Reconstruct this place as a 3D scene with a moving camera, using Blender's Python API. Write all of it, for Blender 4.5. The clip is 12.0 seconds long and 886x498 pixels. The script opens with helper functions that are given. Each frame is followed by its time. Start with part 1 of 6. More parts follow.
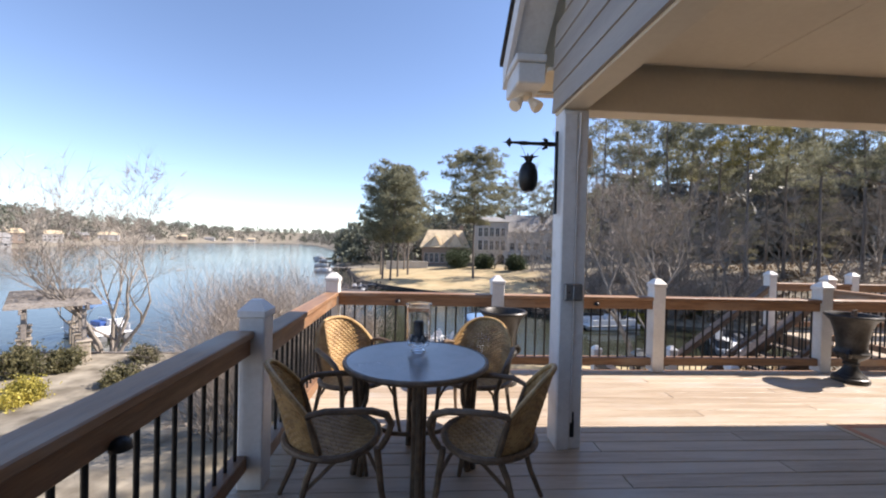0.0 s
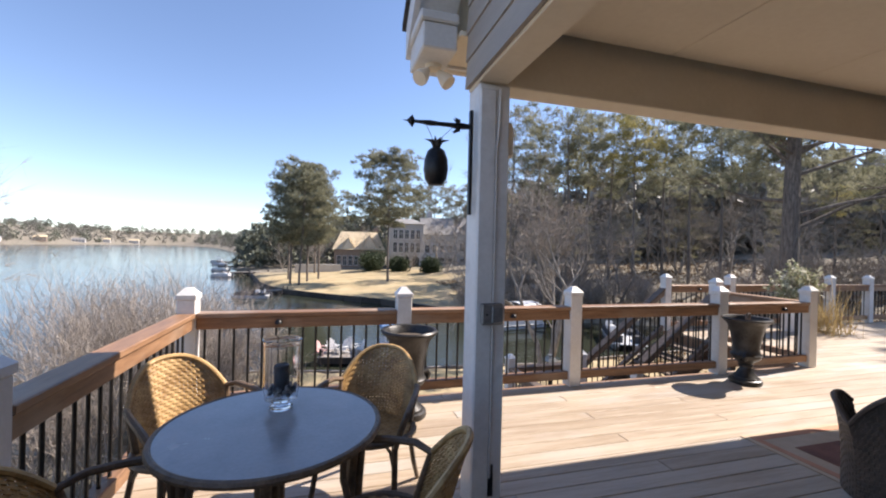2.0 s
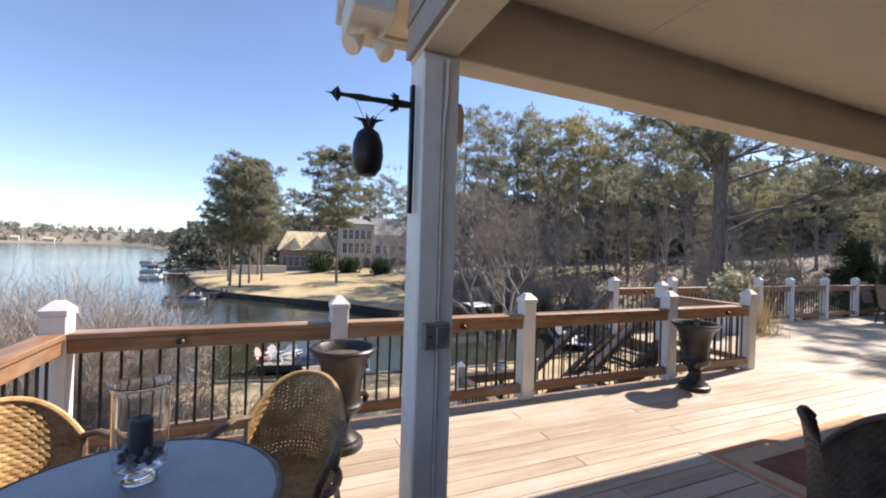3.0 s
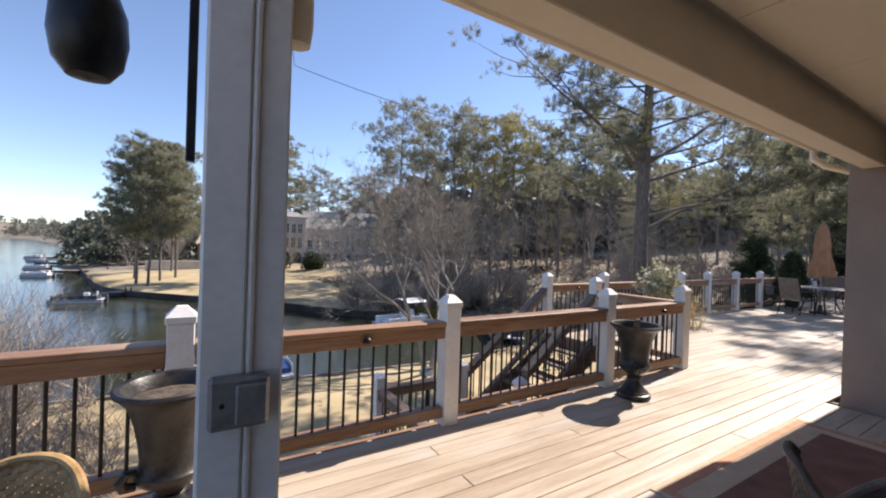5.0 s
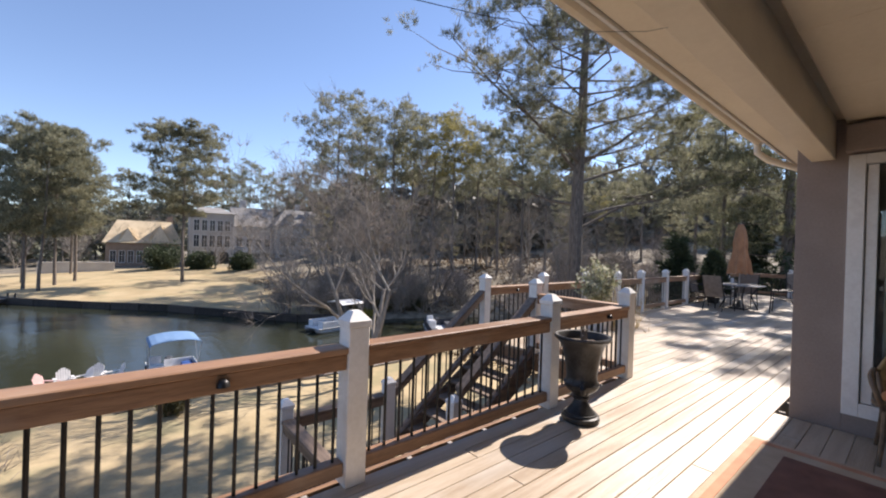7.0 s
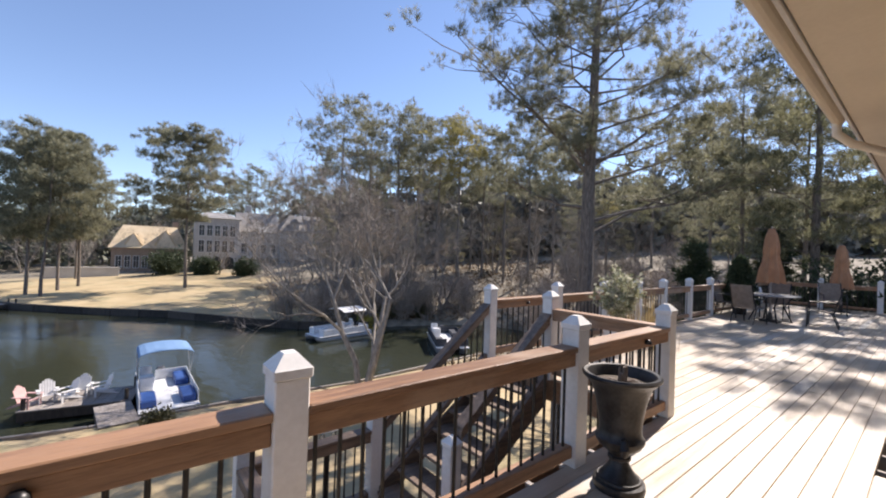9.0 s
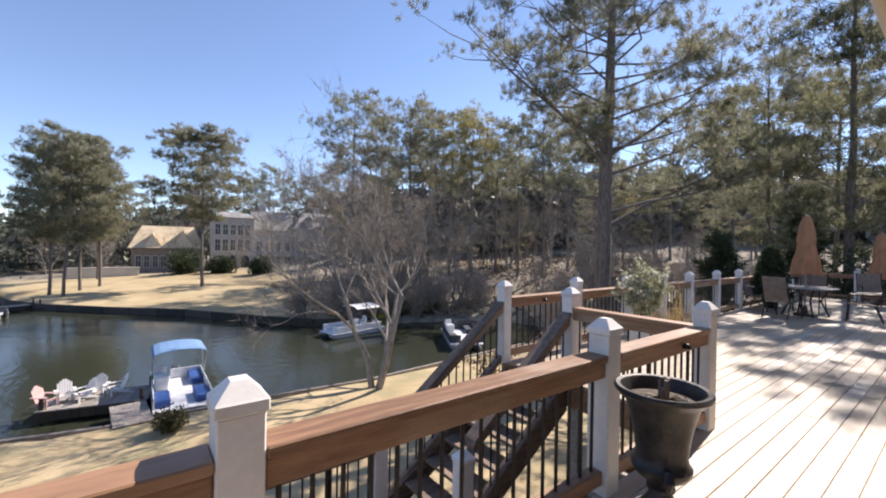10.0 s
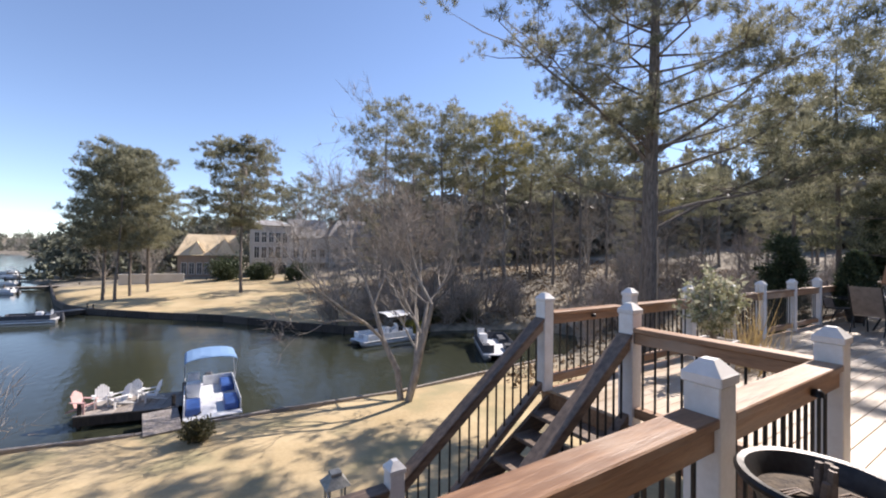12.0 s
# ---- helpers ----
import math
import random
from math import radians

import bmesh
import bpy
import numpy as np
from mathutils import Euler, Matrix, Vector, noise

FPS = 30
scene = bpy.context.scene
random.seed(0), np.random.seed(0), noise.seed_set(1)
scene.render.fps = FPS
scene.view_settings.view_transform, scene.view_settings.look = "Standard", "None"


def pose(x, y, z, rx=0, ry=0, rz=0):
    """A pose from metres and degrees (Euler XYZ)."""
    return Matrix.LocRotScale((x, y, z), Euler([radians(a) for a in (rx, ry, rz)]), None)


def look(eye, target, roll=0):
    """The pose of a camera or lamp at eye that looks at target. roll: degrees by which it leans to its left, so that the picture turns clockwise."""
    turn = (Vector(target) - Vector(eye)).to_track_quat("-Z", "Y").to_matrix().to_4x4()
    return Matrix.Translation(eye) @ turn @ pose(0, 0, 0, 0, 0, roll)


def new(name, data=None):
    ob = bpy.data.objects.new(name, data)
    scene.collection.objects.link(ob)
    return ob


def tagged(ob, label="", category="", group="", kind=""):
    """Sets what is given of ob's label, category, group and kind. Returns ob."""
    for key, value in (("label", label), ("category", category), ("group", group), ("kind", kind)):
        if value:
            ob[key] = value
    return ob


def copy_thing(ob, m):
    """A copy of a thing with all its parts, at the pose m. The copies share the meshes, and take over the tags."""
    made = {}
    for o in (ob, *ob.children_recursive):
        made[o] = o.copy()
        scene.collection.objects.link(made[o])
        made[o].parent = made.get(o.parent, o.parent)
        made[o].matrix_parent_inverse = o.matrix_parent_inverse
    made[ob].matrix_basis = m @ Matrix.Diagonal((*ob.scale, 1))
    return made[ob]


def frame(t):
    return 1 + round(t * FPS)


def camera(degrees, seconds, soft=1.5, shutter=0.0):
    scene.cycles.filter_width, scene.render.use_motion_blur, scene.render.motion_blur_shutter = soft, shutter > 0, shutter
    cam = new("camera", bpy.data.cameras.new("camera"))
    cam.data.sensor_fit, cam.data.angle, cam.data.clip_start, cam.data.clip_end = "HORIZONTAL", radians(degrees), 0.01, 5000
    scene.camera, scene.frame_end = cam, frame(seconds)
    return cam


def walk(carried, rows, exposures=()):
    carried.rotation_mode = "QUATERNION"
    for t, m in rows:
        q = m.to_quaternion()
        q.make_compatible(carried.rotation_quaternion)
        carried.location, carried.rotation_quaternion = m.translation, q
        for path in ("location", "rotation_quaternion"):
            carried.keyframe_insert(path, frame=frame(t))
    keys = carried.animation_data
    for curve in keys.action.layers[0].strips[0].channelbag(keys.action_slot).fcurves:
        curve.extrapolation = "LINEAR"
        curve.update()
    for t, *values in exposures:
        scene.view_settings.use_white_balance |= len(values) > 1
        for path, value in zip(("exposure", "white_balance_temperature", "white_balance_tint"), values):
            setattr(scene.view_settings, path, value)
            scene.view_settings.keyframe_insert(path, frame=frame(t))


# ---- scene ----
cam = camera(95.8, 12.0, soft=2.0)
PATH = [
    (0, (0.077, 0.21, 1.479), (0.206, 2.206, 1.454), 1.4),
    (0.5, (0.114, 0.374, 1.479), (0.313, 2.364, 1.458), 1.5),
    (1, (0.172, 0.547, 1.484), (0.47, 2.525, 1.469), 1.5),
    (1.5, (0.231, 0.716, 1.495), (0.642, 2.674, 1.481), 1.4),
    (2, (0.311, 0.902, 1.522), (0.853, 2.827, 1.518), 1.4),
    (2.5, (0.403, 1.111, 1.532), (1.062, 3.0, 1.537), 1.5),
    (3, (0.51, 1.299, 1.55), (1.279, 3.145, 1.557), 1.7),
    (5, (1.109, 1.965, 1.533), (2.154, 3.67, 1.524), 1.9),
    (5.5, (1.258, 2.103, 1.522), (2.384, 3.756, 1.509), 1.8),
    (6, (1.42, 2.245, 1.535), (2.604, 3.857, 1.52), 1.7),
    (6.5, (1.587, 2.377, 1.534), (2.82, 3.951, 1.526), 1.6),
    (7, (1.754, 2.529, 1.545), (3.034, 4.065, 1.54), 1.8),
    (9, (2.427, 3.168, 1.558), (3.683, 4.725, 1.58), 1.9),
    (9.5, (2.572, 3.317, 1.558), (3.802, 4.893, 1.568), 1.3),
    (10, (2.742, 3.461, 1.553), (3.945, 5.059, 1.55), 1.0),
    (10.5, (2.913, 3.601, 1.548), (4.083, 5.224, 1.548), 0.3),
    (11, (3.046, 3.766, 1.561), (4.19, 5.407, 1.563), 0.2),
    (11.5, (3.159, 3.925, 1.564), (4.27, 5.588, 1.581), 0.8),
    (12, (3.255, 4.054, 1.55), (4.323, 5.746, 1.577), 0.8),
]
walk(cam, [(t, look(eye, target, roll)) for t, eye, target, roll in PATH],
     [(0.0, 1.02, 6500, 17), (3.0, 0.95, 6500, 17), (6.0, 0.80, 6500, 17), (12.0, 0.83, 6500, 18)])

# ---- light ----
SUN = Vector((0.77, 0.095, 0.71)).normalized()
sun_data = bpy.data.lights.new("sun", "SUN")
sun_data.energy, sun_data.angle, sun_data.color = 5.0, radians(0.5), (1.0, 0.93, 0.82)
sun = new("sun", sun_data)
sun.matrix_world = look(SUN * 80, (0, 0, 0))
world = bpy.data.worlds.new("sky")
scene.world = world
world.use_nodes = True
sky = world.node_tree.nodes.new("ShaderNodeTexSky")
sky.sky_type, sky.sun_disc = "NISHITA", False
sky.sun_elevation, sky.sun_rotation = math.asin(SUN.z), math.atan2(SUN.x, SUN.y)
sky.altitude = 2000
sky.air_density, sky.dust_density, sky.ozone_density = 1.0, 0.1, 1.5
back = world.node_tree.nodes["Background"]
back.inputs["Strength"].default_value = 0.125
world.node_tree.links.new(sky.outputs[0], back.inputs[0])

# ---- materials ----


def material(name, low, high, rough=0.6, scale=8.0, stretch=(1, 1, 1), bump=0.2, metal=0.0, grain=60.0, vary=0.0, island=0.0, spec=0.5, contrast=(0.3, 0.7), stain_glare=None):
    """A surface of two tones mixed by noise at two scales, with fine relief; vary shifts the tone from piece to piece."""
    m = bpy.data.materials.new(name)
    m.use_nodes = True
    n, l = m.node_tree.nodes, m.node_tree.links
    b = n["Principled BSDF"]
    b.inputs["Metallic"].default_value = metal
    b.inputs["Specular IOR Level"].default_value = spec
    tc, mp = n.new("ShaderNodeTexCoord"), n.new("ShaderNodeMapping")
    mp.inputs["Scale"].default_value = stretch
    l.new(tc.outputs["Object"], mp.inputs["Vector"])
    spot = mp.outputs[0]
    whole = tc.outputs["Object"]
    if vary:
        each = n.new("ShaderNodeObjectInfo")
        moved, moved2 = n.new("ShaderNodeVectorMath"), n.new("ShaderNodeVectorMath")
        for node, base in ((moved, spot), (moved2, whole)):
            node.operation = "MULTIPLY_ADD"
            l.new(each.outputs["Random"], node.inputs[0])
            node.inputs[1].default_value = (91, 57, 33)
            l.new(base, node.inputs[2])
        spot, whole = moved.outputs[0], moved2.outputs[0]
    n1, n2 = n.new("ShaderNodeTexNoise"), n.new("ShaderNodeTexNoise")
    n1.inputs["Scale"].default_value, n1.inputs["Detail"].default_value = scale, 5
    n2.inputs["Scale"].default_value, n2.inputs["Detail"].default_value = grain, 3
    l.new(spot, n1.inputs["Vector"])
    l.new(spot, n2.inputs["Vector"])
    add = n.new("ShaderNodeMath")
    add.operation = "MULTIPLY_ADD"
    l.new(n2.outputs["Fac"], add.inputs[0])
    add.inputs[1].default_value = 0.45
    l.new(n1.outputs["Fac"], add.inputs[2])
    off = n.new("ShaderNodeMath")
    off.operation = "SUBTRACT"
    l.new(add.outputs[0], off.inputs[0])
    off.inputs[1].default_value = 0.22
    fac = off
    if vary or island:
        if vary:
            src = n.new("ShaderNodeObjectInfo").outputs["Random"]
        else:
            src = n.new("ShaderNodeNewGeometry").outputs["Random Per Island"]
        sh = n.new("ShaderNodeMath")
        sh.operation = "MULTIPLY_ADD"
        l.new(src, sh.inputs[0])
        sh.inputs[1].default_value = vary or island
        l.new(off.outputs[0], sh.inputs[2])
        sub = n.new("ShaderNodeMath")
        sub.operation = "SUBTRACT"
        l.new(sh.outputs[0], sub.inputs[0])
        sub.inputs[1].default_value = (vary or island) / 2
        fac = sub
    ramp = n.new("ShaderNodeValToRGB")
    ramp.color_ramp.elements[0].position, ramp.color_ramp.elements[1].position = contrast
    ramp.color_ramp.elements[0].color, ramp.color_ramp.elements[1].color = (*low, 1), (*high, 1)
    l.new(fac.outputs[0], ramp.inputs[0])
    colour = ramp.outputs[0]
    # Broad patches of a second tone: weathering, and painted glare on deck and rails.
    if stain_glare:
        n3 = n.new("ShaderNodeTexNoise")
        n3.inputs["Scale"].default_value, n3.inputs["Detail"].default_value = stain_glare[1], 6
        l.new(whole, n3.inputs["Vector"])
        r3 = n.new("ShaderNodeValToRGB")
        r3.color_ramp.elements[0].position, r3.color_ramp.elements[1].position = 0.52, 0.68
        r3.color_ramp.elements[0].color = (0, 0, 0, 1)
        r3.color_ramp.elements[1].color = (stain_glare[2], stain_glare[2], stain_glare[2], 1)
        l.new(n3.outputs["Fac"], r3.inputs[0])
        mix = n.new("ShaderNodeMix")
        mix.data_type = "RGBA"
        l.new(r3.outputs[0], mix.inputs[0])
        l.new(colour, mix.inputs[6])
        mix.inputs[7].default_value = (*stain_glare[0], 1)
        colour = mix.outputs[2]
    l.new(colour, b.inputs["Base Color"])
    rr = n.new("ShaderNodeMapRange")
    rr.inputs[3].default_value, rr.inputs[4].default_value = max(0.02, rough - 0.1), min(1, rough + 0.1)
    l.new(n1.outputs["Fac"], rr.inputs[0])
    l.new(rr.outputs[0], b.inputs["Roughness"])
    if bump:
        bp = n.new("ShaderNodeBump")
        bp.inputs["Strength"].default_value, bp.inputs["Distance"].default_value = bump, 0.01
        l.new(add.outputs[0], bp.inputs["Height"])
        l.new(bp.outputs[0], b.inputs["Normal"])
    return m


def glass_material(name, tint=(1, 1, 1), rough=0.0):
    m = bpy.data.materials.new(name)
    m.use_nodes = True
    b = m.node_tree.nodes["Principled BSDF"]
    b.inputs["Base Color"].default_value = (*tint, 1)
    b.inputs["Transmission Weight"].default_value = 1.0
    b.inputs["Roughness"].default_value, b.inputs["IOR"].default_value = rough, 1.45
    return m


def leaf_material(name, low, high, through_light=0.25, rough=0.55):
    m = material(name, low, high, rough, 0.6, bump=0, grain=3.0, island=0.5, spec=0.3)
    n, l = m.node_tree.nodes, m.node_tree.links
    b, out = n["Principled BSDF"], n["Material Output"]
    tr, mx = n.new("ShaderNodeBsdfTranslucent"), n.new("ShaderNodeMixShader")
    l.new(b.inputs["Base Color"].links[0].from_socket, tr.inputs["Color"])
    mx.inputs[0].default_value = through_light
    l.new(b.outputs[0], mx.inputs[1])
    l.new(tr.outputs[0], mx.inputs[2])
    l.new(mx.outputs[0], out.inputs[0])
    return m


# The deck's pale patches are grey weathering, lightened further for painted sun glare.
DECK = material("deck_boards", (0.365, 0.275, 0.185), (0.525, 0.43, 0.32), 0.42, 2.5, (0.5, 7, 7), 0.3, grain=26, vary=0.25, spec=0.55, stain_glare=((0.53, 0.495, 0.44), 0.6, 0.85))
# The rails' pale patches put the sun's glare on the wood into the colour.
RAIL = material("rail_wood", (0.19, 0.10, 0.052), (0.345, 0.195, 0.105), 0.5, 5.0, (0.6, 6, 6), 0.3, grain=30, vary=0.3, stain_glare=((0.42, 0.33, 0.25), 1.2, 0.7))
RAILY = material("rail_wood_crosswise", (0.19, 0.10, 0.052), (0.345, 0.195, 0.105), 0.5, 5.0, (6, 0.6, 6), 0.3, grain=30, vary=0.3, stain_glare=((0.42, 0.33, 0.25), 1.2, 0.7))
STAIRWOOD = material("stair_wood", (0.10, 0.07, 0.05), (0.24, 0.17, 0.12), 0.6, 4.0, (0.6, 6, 6), 0.3, grain=30, vary=0.3)
WHITE = material("white_post_paint", (0.68, 0.66, 0.62), (0.82, 0.80, 0.77), 0.45, 3.0, bump=0.12, grain=40, vary=0.2, stain_glare=((0.50, 0.46, 0.41), 6.0, 0.35))
TRIM = material("beige_trim_paint", (0.76, 0.66, 0.5), (0.84, 0.74, 0.575), 0.5, 2.0, bump=0.1, grain=30)
CEIL = material("porch_ceiling_paint", (0.78, 0.675, 0.51), (0.86, 0.76, 0.59), 0.6, 1.2, bump=0.1, grain=25)
SIDING = material("grey_siding_paint", (0.31, 0.275, 0.24), (0.4, 0.36, 0.315), 0.55, 2.0, (1, 0.4, 4), 0.2, grain=30, vary=0.2)
WALLBROWN = material("brown_wall_paint", (0.24, 0.19, 0.165), (0.31, 0.25, 0.22), 0.6, 2.0, bump=0.2, grain=50)
BLACK = material("black_metal", (0.012, 0.012, 0.013), (0.03, 0.028, 0.027), 0.4, 20, bump=0.1, metal=0.4)
GREYMETAL = material("grey_box_metal", (0.20, 0.20, 0.20), (0.32, 0.32, 0.31), 0.45, 12, bump=0.15, metal=0.6)
VERDIGRIS = material("weathered_lantern_metal", (0.20, 0.20, 0.175), (0.36, 0.35, 0.31), 0.6, 18, bump=0.3, metal=0.2)
IRON = material("urn_cast_iron", (0.016, 0.015, 0.014), (0.052, 0.049, 0.046), 0.42, 9, bump=0.35, metal=0.3, grain=45)
SOIL = material("soil", (0.035, 0.025, 0.018), (0.13, 0.10, 0.07), 0.9, 18, bump=1.0, grain=70)
WICKER = material("wicker", (0.30, 0.17, 0.06), (0.56, 0.36, 0.15), 0.5, 14, bump=0.3, grain=80, island=0.4)
WICKERDARK = material("brown_wicker_frame", (0.085, 0.055, 0.032), (0.20, 0.13, 0.075), 0.45, 16, bump=0.5, grain=110)
TABLETOP = material("smoked_table_glass", (0.27, 0.27, 0.275), (0.34, 0.34, 0.345), 0.24, 4, bump=0.03, grain=60, spec=0.9)
GLASS = glass_material("clear_glass")
PANE = glass_material("window_glass", (0.9, 0.95, 0.93))
DARKWICKER = material("dark_brown_wicker", (0.035, 0.026, 0.02), (0.085, 0.062, 0.046), 0.5, 14, bump=0.5, grain=90)
WOODLEAF = leaf_material("olive_understorey_leaves", (0.14, 0.135, 0.08), (0.33, 0.305, 0.19), 0.5)
CANDLE = material("dark_candle_wax", (0.02, 0.018, 0.018), (0.06, 0.05, 0.05), 0.5, 20, bump=0.2)
PEBBLE = material("grey_pebbles", (0.10, 0.095, 0.09), (0.42, 0.40, 0.38), 0.5, 10, bump=0.2, island=0.8)
RUGRED = material("rug_brick_red", (0.17, 0.075, 0.05), (0.27, 0.125, 0.085), 0.95, 6, bump=0.6, grain=180)
RUGSAND = material("rug_sand", (0.48, 0.36, 0.24), (0.60, 0.47, 0.33), 0.95, 6, bump=0.6, grain=180)
RUGORANGE = material("rug_terracotta", (0.50, 0.24, 0.14), (0.60, 0.31, 0.19), 0.95, 6, bump=0.6, grain=180)
SHINGLE = material("roof_shingles", (0.03, 0.03, 0.032), (0.09, 0.085, 0.08), 0.85, 10, bump=0.6, grain=60)
CUSHION = material("orange_cushion", (0.40, 0.16, 0.06), (0.55, 0.25, 0.10), 0.9, 6, bump=0.4, grain=120)
CANVAS = material("tan_umbrella_canvas", (0.30, 0.15, 0.075), (0.45, 0.235, 0.12), 0.85, 4, bump=0.3, grain=90)
SLING = material("tan_sling_fabric", (0.16, 0.125, 0.095), (0.25, 0.20, 0.155), 0.8, 10, bump=0.4, grain=120)
CURTAIN = material("pale_curtain", (0.40, 0.38, 0.33), (0.58, 0.55, 0.48), 0.9, 3, (8, 8, 0.3), 0.3, grain=20)
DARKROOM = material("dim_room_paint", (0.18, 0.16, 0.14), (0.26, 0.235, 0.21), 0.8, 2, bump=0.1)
BARK = material("pine_bark", (0.085, 0.070, 0.058), (0.23, 0.195, 0.165), 0.9, 5, (3, 3, 0.6), 1.0, grain=16)
PALEBARK = material("pale_bark", (0.17, 0.145, 0.12), (0.36, 0.32, 0.275), 0.85, 4, (2, 2, 0.7), 0.6, grain=18)
TWIG = material("grey_brown_twigs", (0.21, 0.175, 0.14), (0.42, 0.36, 0.305), 0.85, 2, bump=0.2, grain=12, island=0.5)
REDTWIG = material("reddish_brush_twigs", (0.24, 0.20, 0.17), (0.45, 0.38, 0.33), 0.85, 1, bump=0.2, grain=6, island=0.5)
NEEDLE = leaf_material("pine_needles", (0.14, 0.145, 0.095), (0.345, 0.335, 0.225), 0.55)
NEEDLEGOLD = leaf_material("yellowish_pine_needles", (0.22, 0.20, 0.075), (0.44, 0.385, 0.16), 0.55)
# Darker copy of the pine needles, with shade put into the colour.
NEEDLESHADE = leaf_material("shaded_pine_needles", (0.11, 0.115, 0.068), (0.29, 0.285, 0.17), 0.55)
EVERGREEN = leaf_material("evergreen_leaves", (0.035, 0.05, 0.025), (0.09, 0.115, 0.06))
VARIEGATED = leaf_material("cream_and_green_leaves", (0.26, 0.28, 0.15), (0.70, 0.67, 0.50))
YELLOWLEAF = leaf_material("yellow_shrub_leaves", (0.22, 0.20, 0.04), (0.55, 0.46, 0.10))
SCRUB = leaf_material("olive_shrub_leaves", (0.06, 0.062, 0.028), (0.20, 0.18, 0.09))
STRAW = leaf_material("straw_blades", (0.36, 0.26, 0.11), (0.62, 0.48, 0.24))
STONE = material("pier_stone", (0.24, 0.20, 0.155), (0.44, 0.38, 0.30), 0.85, 4, bump=0.6, grain=20, vary=0.3)
OLDWOOD = material("weathered_wood", (0.19, 0.165, 0.145), (0.36, 0.325, 0.29), 0.8, 3, (1, 5, 5), 0.4, grain=24, vary=0.3)
WALLDARK = material("dark_seawall_timber", (0.025, 0.020, 0.016), (0.075, 0.06, 0.048), 0.8, 2, (4, 4, 1), 0.6, grain=12, vary=0.4)
BOATWHITE = material("white_boat_gelcoat", (0.62, 0.63, 0.64), (0.78, 0.79, 0.80), 0.3, 3, bump=0.03)
BOATBLUE = material("blue_boat_vinyl", (0.02, 0.06, 0.22), (0.045, 0.11, 0.33), 0.45, 3, bump=0.1)
BOATTOP = material("pale_blue_canopy", (0.12, 0.23, 0.40), (0.18, 0.30, 0.49), 0.7, 2, bump=0.1)
BOATGREY = material("pontoon_aluminium", (0.35, 0.36, 0.37), (0.5, 0.5, 0.51), 0.35, 5, bump=0.1, metal=0.7)
BOATDARK = material("dark_boat_cover", (0.025, 0.03, 0.04), (0.07, 0.075, 0.09), 0.6, 4, bump=0.2)
CHAIRWHITE = material("white_chair_paint", (0.66, 0.65, 0.63), (0.8, 0.79, 0.77), 0.5, 4, bump=0.1)
CHAIRPINK = material("pink_chair_paint", (0.55, 0.33, 0.31), (0.66, 0.43, 0.40), 0.5, 4, bump=0.1)
STUCCO = material("grey_white_stucco", (0.46, 0.43, 0.40), (0.58, 0.55, 0.51), 0.85, 0.5, bump=0.3, grain=6)
BRICKWALL = material("tan_brick_wall", (0.26, 0.19, 0.145), (0.37, 0.28, 0.215), 0.85, 0.8, bump=0.3, grain=9)
TANROOF = material("tan_shake_roof", (0.55, 0.43, 0.27), (0.70, 0.57, 0.38), 0.85, 0.6, bump=0.4, grain=7)
GREYROOF = material("grey_slate_roof", (0.20, 0.19, 0.18), (0.31, 0.30, 0.285), 0.8, 0.6, bump=0.4, grain=7)
FARGLASS = material("dark_house_window", (0.03, 0.035, 0.04), (0.07, 0.075, 0.08), 0.12, 2, bump=0)
# Aerial haze is put into this colour: paler and greyer than near trees.
HAZETREE = leaf_material("hazed_woods_leaves", (0.15, 0.145, 0.12), (0.29, 0.27, 0.23), 0.1)
FARPINE = leaf_material("far_pine_leaves", (0.11, 0.12, 0.09), (0.22, 0.23, 0.17), 0.2)
LEAFLITTER = leaf_material("fallen_leaves", (0.12, 0.08, 0.045), (0.34, 0.24, 0.14), 0.1)


def ground_material():
    m = material("dormant_lawn_and_leaf_litter", (0.37, 0.285, 0.16), (0.51, 0.405, 0.245), 0.95, 0.35, bump=0.8, grain=9, spec=0.2, stain_glare=((0.29, 0.26, 0.15), 0.5, 0.8))
    n, l = m.node_tree.nodes, m.node_tree.links
    b = n["Principled BSDF"]
    lawn = b.inputs["Base Color"].links[0].from_socket
    at = n.new("ShaderNodeAttribute")
    at.attribute_name = "litter"
    nz, rp = n.new("ShaderNodeTexNoise"), n.new("ShaderNodeValToRGB")
    tc = n.new("ShaderNodeTexCoord")
    nz.inputs["Scale"].default_value, nz.inputs["Detail"].default_value = 1.1, 8
    l.new(tc.outputs["Object"], nz.inputs["Vector"])
    rp.color_ramp.elements[0].position, rp.color_ramp.elements[1].position = 0.35, 0.68
    rp.color_ramp.elements[0].color, rp.color_ramp.elements[1].color = (0.14, 0.12, 0.09, 1), (0.36, 0.32, 0.25, 1)
    l.new(nz.outputs["Fac"], rp.inputs[0])
    mx = n.new("ShaderNodeMix")
    mx.data_type = "RGBA"
    l.new(at.outputs["Fac"], mx.inputs[0])
    l.new(lawn, mx.inputs[6])
    l.new(rp.outputs[0], mx.inputs[7])
    l.new(mx.outputs[2], b.inputs["Base Color"])
    return m


